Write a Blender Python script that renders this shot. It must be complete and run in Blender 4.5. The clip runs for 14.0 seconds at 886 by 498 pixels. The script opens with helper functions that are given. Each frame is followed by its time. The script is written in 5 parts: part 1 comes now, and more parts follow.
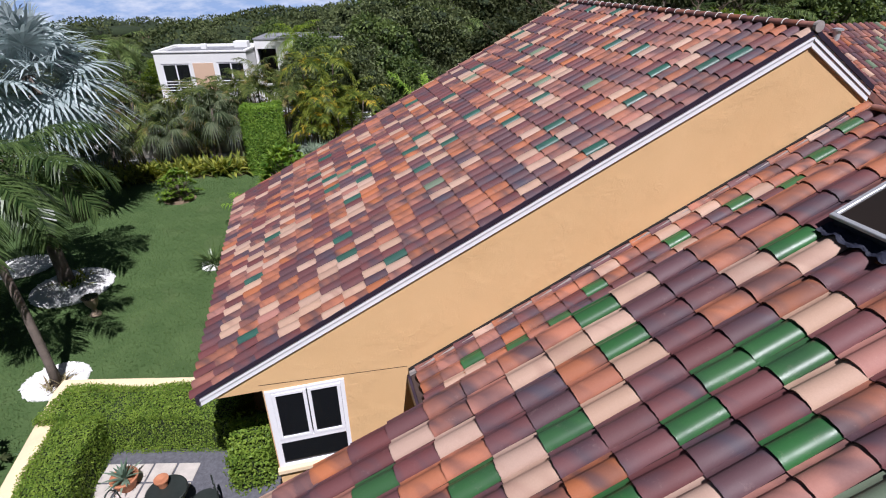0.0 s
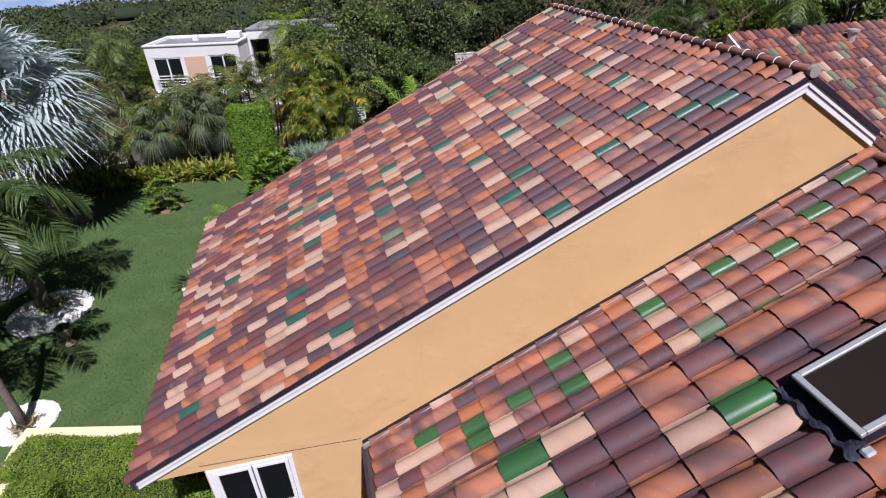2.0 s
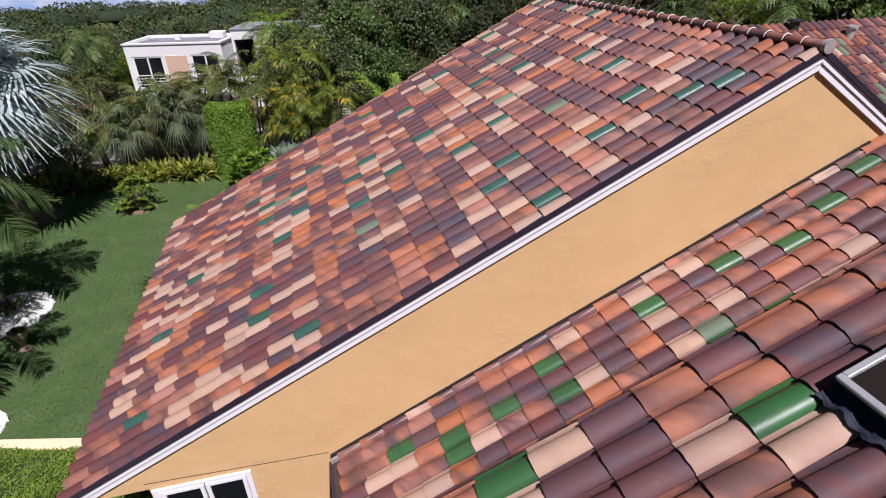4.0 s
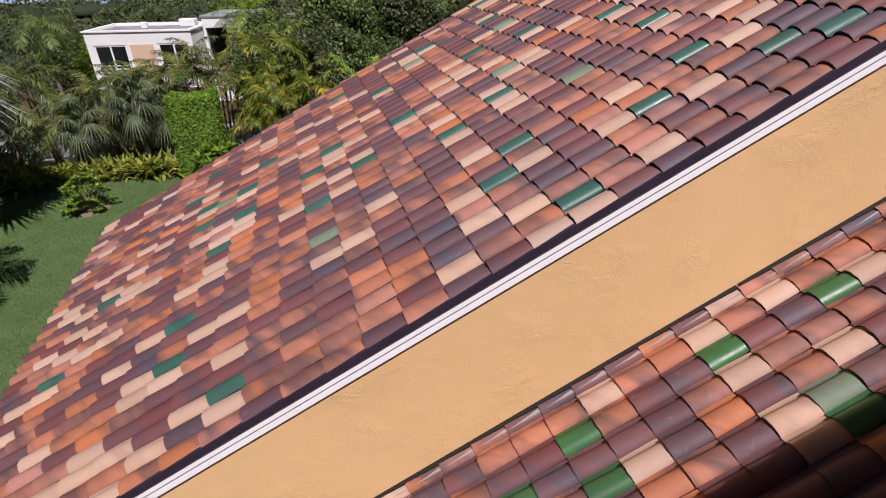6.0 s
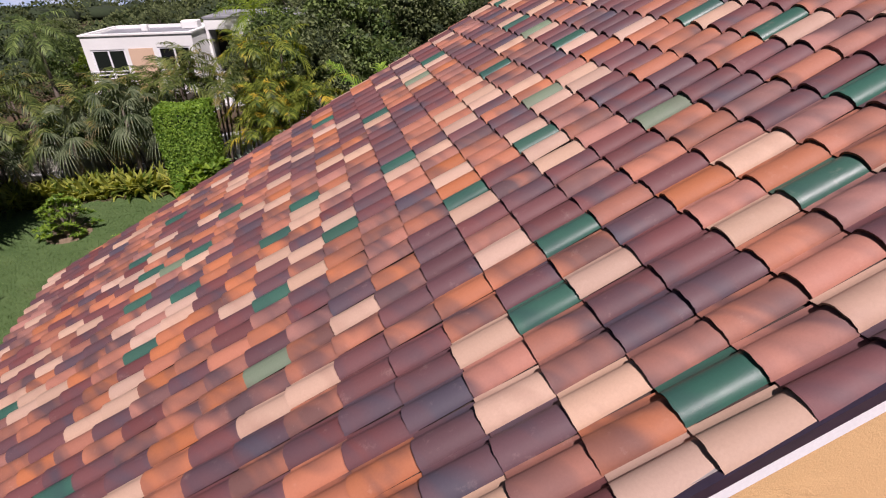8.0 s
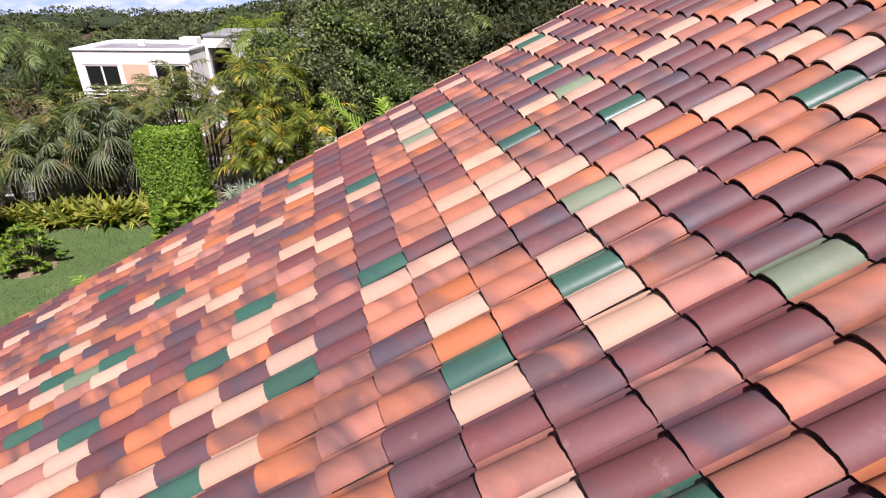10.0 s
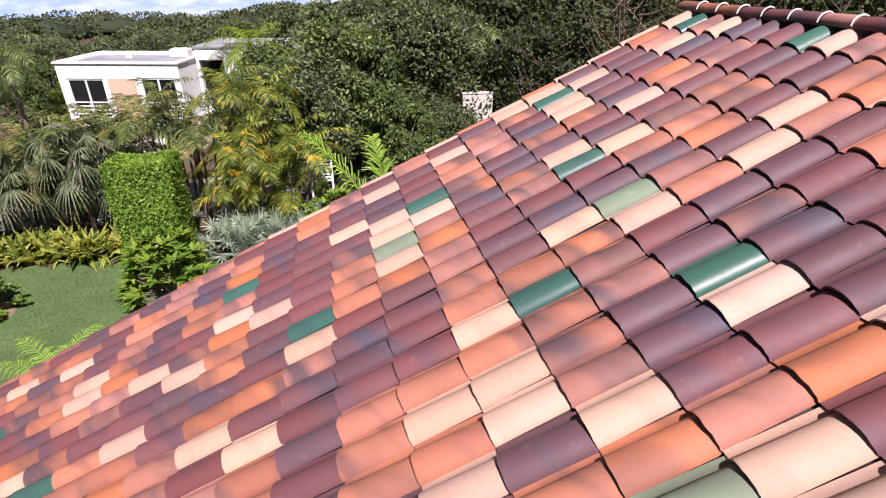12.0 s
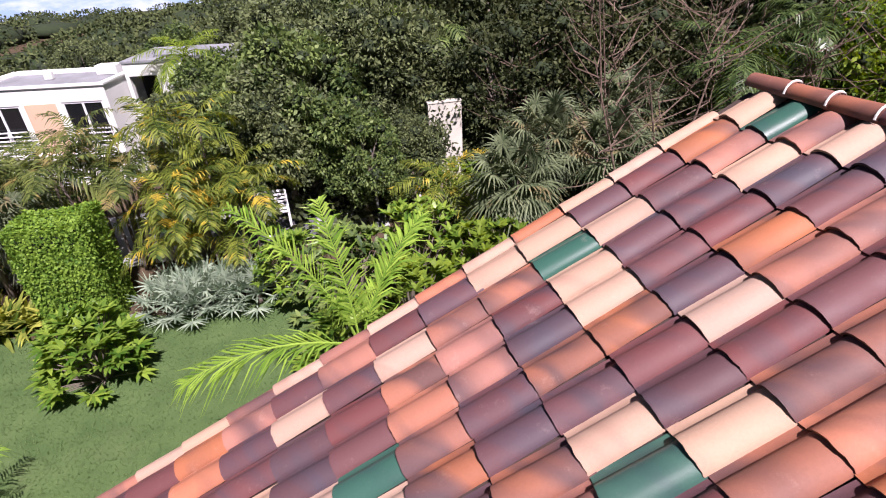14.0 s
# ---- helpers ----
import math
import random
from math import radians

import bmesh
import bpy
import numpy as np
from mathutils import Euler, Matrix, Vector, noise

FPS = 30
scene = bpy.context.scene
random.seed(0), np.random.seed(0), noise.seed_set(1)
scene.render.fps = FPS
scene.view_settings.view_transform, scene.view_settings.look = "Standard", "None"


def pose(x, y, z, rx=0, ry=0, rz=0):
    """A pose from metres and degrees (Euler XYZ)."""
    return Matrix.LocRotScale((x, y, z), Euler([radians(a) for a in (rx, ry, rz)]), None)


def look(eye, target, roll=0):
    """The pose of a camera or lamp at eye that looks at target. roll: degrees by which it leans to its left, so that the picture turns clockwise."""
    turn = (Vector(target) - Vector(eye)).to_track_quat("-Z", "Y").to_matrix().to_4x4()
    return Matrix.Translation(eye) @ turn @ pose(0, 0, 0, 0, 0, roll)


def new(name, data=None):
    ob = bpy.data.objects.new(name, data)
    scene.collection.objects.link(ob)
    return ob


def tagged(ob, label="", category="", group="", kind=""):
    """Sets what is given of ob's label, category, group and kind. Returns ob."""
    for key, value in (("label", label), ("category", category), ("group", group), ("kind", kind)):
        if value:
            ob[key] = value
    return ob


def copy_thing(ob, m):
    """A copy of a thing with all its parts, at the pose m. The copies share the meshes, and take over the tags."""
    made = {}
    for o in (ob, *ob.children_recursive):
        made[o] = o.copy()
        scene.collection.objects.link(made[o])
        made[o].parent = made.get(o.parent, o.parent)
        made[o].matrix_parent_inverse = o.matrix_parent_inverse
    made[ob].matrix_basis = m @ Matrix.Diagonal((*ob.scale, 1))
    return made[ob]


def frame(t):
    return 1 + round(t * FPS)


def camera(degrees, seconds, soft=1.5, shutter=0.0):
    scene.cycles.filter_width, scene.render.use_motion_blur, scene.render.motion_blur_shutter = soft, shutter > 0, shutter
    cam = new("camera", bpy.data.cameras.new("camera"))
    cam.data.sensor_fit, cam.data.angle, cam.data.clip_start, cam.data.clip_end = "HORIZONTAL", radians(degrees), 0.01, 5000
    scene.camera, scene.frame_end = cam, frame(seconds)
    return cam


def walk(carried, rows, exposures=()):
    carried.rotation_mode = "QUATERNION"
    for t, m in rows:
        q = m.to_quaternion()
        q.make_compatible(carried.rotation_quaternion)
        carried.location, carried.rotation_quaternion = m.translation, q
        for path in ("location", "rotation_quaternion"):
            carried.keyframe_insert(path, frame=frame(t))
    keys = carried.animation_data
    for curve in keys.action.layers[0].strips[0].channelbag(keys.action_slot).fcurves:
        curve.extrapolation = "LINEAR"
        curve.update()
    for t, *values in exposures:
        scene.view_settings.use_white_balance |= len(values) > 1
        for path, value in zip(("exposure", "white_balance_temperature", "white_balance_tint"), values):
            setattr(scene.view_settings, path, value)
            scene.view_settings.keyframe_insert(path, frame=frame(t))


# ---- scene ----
cam = camera(80.0, 14.0, 1.1)
# seconds, place, turn
ROWS = [
    (0.0, 0.554, -0.333, 8.578, 62.24, 0.66, -14.47),
    (0.5, 1.001, 0.111, 8.907, 61.15, 1.36, -13.75),
    (1.0, 1.360, 0.425, 9.177, 60.25, 1.89, -13.43),
    (1.5, 1.609, 0.599, 9.346, 59.76, 2.01, -13.39),
    (2.0, 1.851, 0.732, 9.473, 59.25, 2.08, -13.28),
    (2.5, 1.997, 0.822, 9.494, 59.18, 2.07, -13.18),
    (3.0, 1.993, 0.861, 9.377, 59.69, 1.76, -13.20),
    (5.5, 2.490, 2.513, 8.109, 60.58, 0.75, -15.16),
    (6.0, 2.635, 3.122, 7.966, 60.40, 0.77, -15.09),
    (6.5, 2.793, 3.757, 7.880, 60.31, 0.68, -14.72),
    (7.0, 2.989, 4.361, 7.845, 60.13, 0.82, -14.12),
    (7.5, 3.167, 4.910, 7.802, 60.19, 1.18, -13.67),
    (8.0, 3.350, 5.461, 7.793, 60.08, 1.70, -13.25),
    (10.5, 3.893, 7.767, 7.863, 62.46, -0.69, -11.79),
    (11.0, 4.060, 8.303, 7.937, 62.43, -0.62, -11.63),
    (11.5, 4.214, 8.834, 8.030, 62.30, -0.46, -11.41),
    (12.0, 4.382, 9.402, 8.120, 62.19, -0.18, -11.11),
    (12.5, 4.589, 10.024, 8.239, 61.76, 0.31, -10.68),
    (13.0, 4.786, 10.659, 8.411, 60.79, 1.73, -10.87),
    (13.5, 4.889, 11.261, 8.605, 60.66, 1.67, -11.04),
    (14.0, 5.110, 11.934, 8.692, 59.81, 2.43, -15.15),
]
walk(cam, [(t, pose(x, y, z, rx, ry, rz)) for t, x, y, z, rx, ry, rz in ROWS], [(0.0, 0.51, 5800, 19), (3.0, 0.51, 5900, 23), (5.5, 0.45, 6160, 23), (8.0, 0.56, 6380, 28), (10.5, 1.16, 6330, 29), (14.0, 1.18, 6180, 31)])
import collections


# ---- world, sun, light ----
SUN = Vector((0.10, -0.52, 0.855)).normalized()
world = bpy.data.worlds.new("world")
scene.world = world
world.use_nodes = True
wn = world.node_tree
sky = wn.nodes.new("ShaderNodeTexSky")
sky.sky_type, sky.sun_disc = "NISHITA", False
sky.sun_elevation = math.asin(SUN.z)
sky.sun_rotation = math.atan2(SUN.x, SUN.y)
sky.air_density, sky.dust_density, sky.ozone_density = 1.0, 0.6, 1.0
wn.links.new(sky.outputs[0], wn.nodes["Background"].inputs[0])
wn.nodes["Background"].inputs[1].default_value = 0.014
lamp = bpy.data.lights.new("sun", "SUN")
lamp.energy, lamp.angle, lamp.color = 4.8, radians(0.53), (1.0, 0.955, 0.88)
sun = new("sun", lamp)
sun.matrix_world = look(SUN * 60, (0, 0, 0))


# ---- materials ----
class Nodes:
    """A material's node tree, with short ways to add what is used often."""

    def __init__(self, name, rough=0.8, metal=0.0, spec=0.4):
        self.m = bpy.data.materials.new(name)
        self.m.use_nodes = True
        self.t = self.m.node_tree
        self.b = self.t.nodes["Principled BSDF"]
        self.b.inputs["Roughness"].default_value = rough
        self.b.inputs["Metallic"].default_value = metal
        self.b.inputs["Specular IOR Level"].default_value = spec
        self.geo = self.t.nodes.new("ShaderNodeNewGeometry")
        self.info = self.t.nodes.new("ShaderNodeObjectInfo")

    def put(self, socket, value):
        if isinstance(value, bpy.types.NodeSocket):
            self.t.links.new(value, socket)
        elif isinstance(value, (tuple, list)) and len(value) == 3 and socket.type == "RGBA":
            socket.default_value = (*value, 1)
        else:
            socket.default_value = value

    def noise(self, scale, detail=4.0, rough=0.6, where=None, stretch=None, warp=0.0):
        n = self.t.nodes.new("ShaderNodeTexNoise")
        n.inputs["Scale"].default_value, n.inputs["Detail"].default_value = scale, detail
        n.inputs["Roughness"].default_value, n.inputs["Distortion"].default_value = rough, warp
        src = where or self.geo.outputs["Position"]
        if stretch:
            k = self.t.nodes.new("ShaderNodeMapping")
            k.inputs["Scale"].default_value = stretch
            self.t.links.new(src, k.inputs["Vector"])
            src = k.outputs["Vector"]
        self.t.links.new(src, n.inputs["Vector"])
        return n.outputs["Fac"]

    def ramp(self, fac, *stops):
        r = self.t.nodes.new("ShaderNodeValToRGB")
        e = r.color_ramp.elements
        while len(e) < len(stops):
            e.new(0.5)
        for i, (p, c) in enumerate(stops):
            e[i].position = p
            e[i].color = (*c, 1) if isinstance(c, tuple) else (c, c, c, 1)
        self.t.links.new(fac, r.inputs[0])
        return r.outputs[0]

    def mix(self, fac, a, b, kind="MIX"):
        n = self.t.nodes.new("ShaderNodeMix")
        n.data_type, n.blend_type = "RGBA", kind
        self.put(n.inputs[0], fac)
        self.put(n.inputs[6], a)
        self.put(n.inputs[7], b)
        return n.outputs[2]

    def maths(self, op, a, b):
        n = self.t.nodes.new("ShaderNodeMath")
        n.operation = op
        self.put(n.inputs[0], a)
        self.put(n.inputs[1], b)
        return n.outputs[0]

    def hue(self, colour, h=0.5, s=1.0, v=1.0):
        n = self.t.nodes.new("ShaderNodeHueSaturation")
        self.put(n.inputs["Hue"], h)
        self.put(n.inputs["Saturation"], s)
        self.put(n.inputs["Value"], v)
        self.put(n.inputs["Color"], colour)
        return n.outputs[0]

    def bump(self, height, strength=0.4, distance=0.01):
        n = self.t.nodes.new("ShaderNodeBump")
        n.inputs["Strength"].default_value, n.inputs["Distance"].default_value = strength, distance
        self.t.links.new(height, n.inputs["Height"])
        self.t.links.new(n.outputs[0], self.b.inputs["Normal"])

    def done(self, colour=None, rough=None):
        if colour is not None:
            self.put(self.b.inputs["Base Color"], colour)
        if rough is not None:
            self.put(self.b.inputs["Roughness"], rough)
        return self.m


def span(k, lo, hi, fac):
    """fac from 0..1 to lo..hi."""
    n = k.t.nodes.new("ShaderNodeMapRange")
    n.inputs["To Min"].default_value, n.inputs["To Max"].default_value = lo, hi
    k.put(n.inputs["Value"], fac)
    return n.outputs[0]


def clay(name, base, flash, amount, rough=0.5, spec=0.5):
    """Fired roof tile: body colour, soft smoky flash streaks, fine grain and scuffs."""
    k = Nodes(name, rough, 0, spec)
    rnd = k.maths("ADD", k.info.outputs["Random"], k.geo.outputs["Random Per Island"])
    rnd = k.maths("FRACT", rnd, 0.0)
    body = k.hue(base, span(k, 0.496, 0.503, rnd), span(k, 0.90, 1.06, rnd), span(k, 0.88, 1.12, k.maths("FRACT", k.maths("MULTIPLY", rnd, 7.31), 0.0)))
    own = k.t.nodes.new("ShaderNodeVectorMath")
    own.operation = "MULTIPLY_ADD"
    k.t.links.new(rnd, own.inputs[0])
    own.inputs[1].default_value = (0.12, 0.10, 0.08)
    k.t.links.new(k.geo.outputs["Position"], own.inputs[2])
    turned = k.t.nodes.new("ShaderNodeMapping")
    turned.inputs["Rotation"].default_value = (0, 0, 0.9)
    k.t.links.new(own.outputs[0], turned.inputs["Vector"])
    smoke = k.noise(2.3, 2.0, 0.5, where=turned.outputs["Vector"], stretch=(0.55, 1.7, 0.8), warp=0.5)
    shift = span(k, -0.07, 0.07, k.maths("FRACT", k.maths("MULTIPLY", rnd, 3.7), 0.0))
    mark = k.ramp(k.maths("ADD", smoke, shift), (0.58 - amount * 0.3, 0.0), (0.82 - amount * 0.24, 1.0))
    mark = k.maths("MULTIPLY", mark, 0.9)
    col = k.mix(mark, body, flash)
    grain = k.noise(70, 5, 0.7)
    col = k.mix(0.28, col, k.ramp(grain, (0.3, 0.6), (0.7, 1.0)), "MULTIPLY")
    chalk = k.ramp(k.noise(9, 6, 0.75), (0.60, 0.0), (0.80, 0.16))
    col = k.mix(chalk, col, (0.60, 0.46, 0.40))
    k.bump(k.noise(120, 4, 0.7), 0.18, 0.004)
    return k.done(col, span(k, rough - 0.1, rough + 0.15, k.noise(6, 3)))


SLATE = (0.060, 0.044, 0.058)
CLAY = {
    "O": clay("clay_orange", (0.345, 0.122, 0.062), (0.090, 0.048, 0.048), 0.53, 0.66, 0.34),
    "R": clay("clay_rose", (0.318, 0.138, 0.103), (0.098, 0.054, 0.058), 0.56, 0.66, 0.34),
    "B": clay("clay_flashed", (0.290, 0.110, 0.069), (0.062, 0.042, 0.052), 0.70, 0.64, 0.36),
    "P": clay("clay_plum", (0.128, 0.046, 0.047), SLATE, 0.36, 0.62, 0.34),
    "D": clay("clay_slate", (0.096, 0.045, 0.052), (0.056, 0.050, 0.070), 0.42, 0.60, 0.36),
    "C": clay("clay_cream", (0.400, 0.262, 0.192), (0.31, 0.184, 0.138), 0.14, 0.66, 0.34),
    "G": clay("clay_teal_glaze", (0.034, 0.096, 0.072), (0.032, 0.072, 0.066), 0.35, 0.36, 0.30),
    "E": clay("clay_green_glaze", (0.034, 0.108, 0.036), (0.032, 0.078, 0.038), 0.35, 0.34, 0.30),
    "L": clay("clay_pale_green", (0.128, 0.172, 0.112), (0.122, 0.118, 0.090), 0.3, 0.60, 0.34),
}


def plain(name, colour, rough=0.7, metal=0.0, vary=0.12, scale=3.0, bump=0.0, fine=60.0):
    k = Nodes(name, rough, metal)
    v = k.noise(scale, 5, 0.65)
    col = k.hue(colour, 0.5, 1.0, span(k, 1 - 2 * vary, 1 + 2 * vary, v))
    col = k.mix(0.25, col, k.ramp(k.noise(fine, 4), (0.3, 0.6), (0.7, 1.0)), "MULTIPLY")
    if bump:
        k.bump(k.noise(fine, 5, 0.7), bump, 0.006)
    return k.done(col, span(k, max(rough - 0.1, 0.02), min(rough + 0.1, 1), k.noise(scale * 3, 3)))


def stucco():
    k = Nodes("stucco_ochre", 0.85)
    big = k.noise(0.55, 5, 0.6)
    col = k.ramp(big, (0.25, (0.585, 0.372, 0.176)), (0.75, (0.645, 0.420, 0.211)))
    streak = k.ramp(k.noise(3.5, 5, 0.7, stretch=(1.0, 1.0, 0.22)), (0.62, 0.0), (0.85, 0.12))
    col = k.mix(streak, col, (0.50, 0.33, 0.17))
    pale = k.ramp(k.noise(1.6, 6, 0.7), (0.62, 0.0), (0.78, 0.25))
    col = k.mix(pale, col, (0.76, 0.52, 0.26))
    trowel = k.noise(7, 6, 0.75, warp=1.2)
    patch = k.ramp(k.noise(0.9, 3, 0.5), (0.48, 0.15), (0.62, 1.0))
    k.bump(k.maths("ADD", k.maths("MULTIPLY", k.maths("MULTIPLY", trowel, patch), 1.6), k.maths("MULTIPLY", k.noise(80, 4), 0.35)), 0.7, 0.014)
    return k.done(col)


def foliage(name, a, b, rough=0.5, through_light=0.35, patch=1.2, dead=None):
    """Leaves: two greens varying leaf by leaf and in patches, some whole patches yellowed; some light passes through."""
    k = Nodes(name, rough, 0, 0.22)
    f = k.maths("ADD", k.maths("MULTIPLY", k.geo.outputs["Random Per Island"], 0.4), k.maths("MULTIPLY", k.noise(patch, 3), 0.6))
    col = k.ramp(f, (0.28, a), (0.72, b))
    if dead:
        old = k.maths("ADD", k.noise(patch * 1.3, 2), k.maths("MULTIPLY", k.geo.outputs["Random Per Island"], 0.06))
        col = k.mix(k.ramp(old, (0.62, 0.0), (0.68, 0.85)), col, dead)
    k.put(k.b.inputs["Base Color"], col)
    tr = k.t.nodes.new("ShaderNodeBsdfTranslucent")
    k.put(tr.inputs["Color"], k.hue(col, 0.485, 1.15, 1.5))
    mx = k.t.nodes.new("ShaderNodeMixShader")
    mx.inputs[0].default_value = through_light
    k.t.links.new(k.b.outputs[0], mx.inputs[1])
    k.t.links.new(tr.outputs[0], mx.inputs[2])
    k.t.links.new(mx.outputs[0], k.t.nodes["Material Output"].inputs["Surface"])
    return k.m


def lawn():
    k = Nodes("lawn_and_soil", 0.95, 0, 0.15)
    grass = k.ramp(k.noise(1.1, 6, 0.7), (0.3, (0.050, 0.090, 0.029)), (0.7, (0.086, 0.135, 0.048)))
    grass = k.mix(0.55, grass, k.ramp(k.noise(42, 5, 0.75), (0.3, 0.45), (0.72, 1.25)), "MULTIPLY")
    dry = k.ramp(k.noise(0.45, 5, 0.7), (0.55, 0.0), (0.75, 0.4))
    grass = k.mix(dry, grass, (0.120, 0.135, 0.062))
    soil = k.ramp(k.noise(2.2, 7, 0.75), (0.3, (0.030, 0.022, 0.014)), (0.55, (0.085, 0.060, 0.038)), (0.8, (0.035, 0.045, 0.016)))
    sep = k.t.nodes.new("ShaderNodeSeparateXYZ")
    k.t.links.new(k.geo.outputs["Position"], sep.inputs[0])
    edge = k.maths("ADD", sep.outputs["Y"], span(k, -0.7, 0.7, k.noise(0.9, 4)))
    far = k.maths("GREATER_THAN", edge, 25.6)
    k.bump(k.noise(60, 5, 0.8), 0.5, 0.02)
    return k.done(k.mix(far, grass, soil))


M_LAWN = lawn()
M_STUCCO = stucco()
M_WHITE = plain("white_paint", (0.78, 0.78, 0.81), 0.5, 0, 0.04, 4.0, 0.05)
M_FLASH = plain("dark_flashing", (0.040, 0.030, 0.050), 0.38, 0.3, 0.25, 2.5)
M_MORTAR = plain("mortar", (0.30, 0.265, 0.25), 0.95, 0, 0.25, 6.0, 0.6, 45)
# near-black for the wall joint and for shade in gaps and rooms
M_BLACK = plain("shade_and_joint_black", (0.012, 0.010, 0.010), 0.9, 0, 0.2)
M_UNDER = plain("roof_underlay", (0.055, 0.035, 0.030), 0.95, 0, 0.3)
M_LEAD = plain("lead_flashing", (0.012, 0.014, 0.030), 0.72, 0.0, 0.35, 6.0, 0.4, 25)
M_ALU = plain("aluminium_frame", (0.52, 0.53, 0.55), 0.4, 0.5, 0.08)
M_CAPSTONE = plain("wall_cap_cream", (0.74, 0.58, 0.38), 0.8, 0, 0.1, 2.0, 0.2)
M_CONCRETE = plain("driveway_concrete", (0.36, 0.36, 0.37), 0.9, 0, 0.15, 0.8, 0.3)
M_PAVER = plain("paver_stone", (0.46, 0.42, 0.38), 0.85, 0, 0.18, 4.0, 0.3)
M_GRAVEL = plain("dark_gravel", (0.10, 0.10, 0.115), 0.9, 0, 0.35, 14.0, 0.8, 35)
M_PEBBLE = plain("white_pebble", (0.72, 0.71, 0.69), 0.7, 0, 0.12, 9.0)
M_TERRA = plain("terracotta_pot", (0.42, 0.17, 0.085), 0.75, 0, 0.2, 5.0, 0.2)
M_STONE = plain("cast_stone", (0.40, 0.30, 0.21), 0.9, 0, 0.2, 6.0, 0.3)
M_IRON = plain("wrought_iron", (0.05, 0.06, 0.055), 0.5, 0.6, 0.2)
M_BARK = plain("palm_bark", (0.15, 0.12, 0.10), 0.95, 0, 0.35, 5.0, 0.8, 22)
M_SNAG = plain("dark_bark", (0.150, 0.105, 0.080), 0.95, 0, 0.3, 4.0, 0.6, 25)
M_TWIG = plain("grey_bark", (0.19, 0.16, 0.13), 0.95, 0, 0.3, 4.0, 0.6, 25)
M_NBWALL = plain("neighbour_white_wall", (0.74, 0.74, 0.73), 0.8, 0, 0.06, 0.7, 0.1)
M_NBPEACH = plain("neighbour_peach_panel", (0.60, 0.42, 0.30), 0.85, 0, 0.06, 0.9, 0.1)
M_NBROOF = plain("neighbour_flat_roof", (0.21, 0.215, 0.235), 0.9, 0, 0.3, 0.9)
M_OLDWALL = plain("weathered_white_wall", (0.56, 0.53, 0.47), 0.9, 0, 0.2, 1.6, 0.2)
# shade deep inside foliage, given as a near-black colour
M_CORE = plain("inner_leaf_shade", (0.020, 0.032, 0.012), 1.0, 0, 0.3, 2.0)
M_MULCH = plain("mulch", (0.16, 0.115, 0.075), 0.95, 0, 0.3, 8.0, 0.7, 30)


def pane(name, colour, rough=0.05):
    k = Nodes(name, rough, 0, 0.5)
    return k.done(k.mix(0.3, colour, k.ramp(k.noise(1.2, 3), (0.3, 0.5), (0.7, 1.0)), "MULTIPLY"))


M_PANE = pane("dark_window_pane", (0.010, 0.011, 0.013))
M_SKYPANE = pane("skylight_glazing", (0.022, 0.017, 0.014), 0.04)

F_HEDGE = foliage("hedge_leaf", (0.078, 0.165, 0.022), (0.210, 0.325, 0.042), 0.55, 0.3, 2.5)
F_TRIM = foliage("court_hedge_leaf", (0.085, 0.155, 0.020), (0.230, 0.320, 0.048), 0.5, 0.3, 3.0)
F_SHRUB = foliage("glossy_shrub_leaf", (0.050, 0.125, 0.016), (0.220, 0.310, 0.045), 0.32, 0.35, 2.0)
F_GINGER = foliage("variegated_ginger_leaf", (0.045, 0.090, 0.014), (0.420, 0.420, 0.085), 0.4, 0.35, 1.5)
F_SILVER = foliage("silver_palmetto_leaf", (0.130, 0.185, 0.125), (0.380, 0.450, 0.340), 0.5, 0.25, 2.0)
F_BISM = foliage("silver_fan_leaf", (0.235, 0.290, 0.290), (0.480, 0.545, 0.550), 0.45, 0.22, 1.5)
F_ARECA = foliage("areca_leaf", (0.026, 0.056, 0.010), (0.260, 0.300, 0.050), 0.45, 0.4, 1.1, (0.56, 0.41, 0.05))
F_DULL = foliage("dull_areca_leaf", (0.020, 0.042, 0.010), (0.185, 0.220, 0.060), 0.5, 0.35, 0.9, (0.25, 0.20, 0.07))
F_PALM = foliage("coconut_leaf", (0.016, 0.036, 0.010), (0.105, 0.155, 0.050), 0.32, 0.3, 1.2)
F_YOUNG = foliage("young_palm_leaf", (0.110, 0.220, 0.026), (0.320, 0.460, 0.075), 0.35, 0.4, 1.5)
F_GREYFAN = foliage("grey_green_fan_leaf", (0.032, 0.052, 0.021), (0.190, 0.225, 0.125), 0.55, 0.3, 1.0, (0.22, 0.18, 0.09))
F_TREE = foliage("broad_tree_leaf", (0.030, 0.060, 0.017), (0.160, 0.215, 0.062), 0.55, 0.24, 0.6)
F_OLIVE = foliage("olive_tree_leaf", (0.030, 0.048, 0.019), (0.165, 0.196, 0.082), 0.55, 0.24, 0.6)
F_DARK = foliage("dark_tree_leaf", (0.018, 0.030, 0.010), (0.082, 0.094, 0.036), 0.65, 0.2, 0.6)
F_BRIGHT = foliage("bright_tree_leaf", (0.060, 0.120, 0.012), (0.220, 0.295, 0.034), 0.5, 0.4, 0.6)
F_FAR = foliage("far_wood_leaf", (0.024, 0.042, 0.014), (0.096, 0.114, 0.042), 0.8, 0.15, 0.16)
F_GRASS = foliage("grass_blade", (0.061, 0.108, 0.032), (0.110, 0.162, 0.056), 0.7, 0.3, 0.8)
F_STRAW = foliage("dry_agave_leaf", (0.16, 0.13, 0.07), (0.34, 0.30, 0.16), 0.7, 0.2, 2.0)
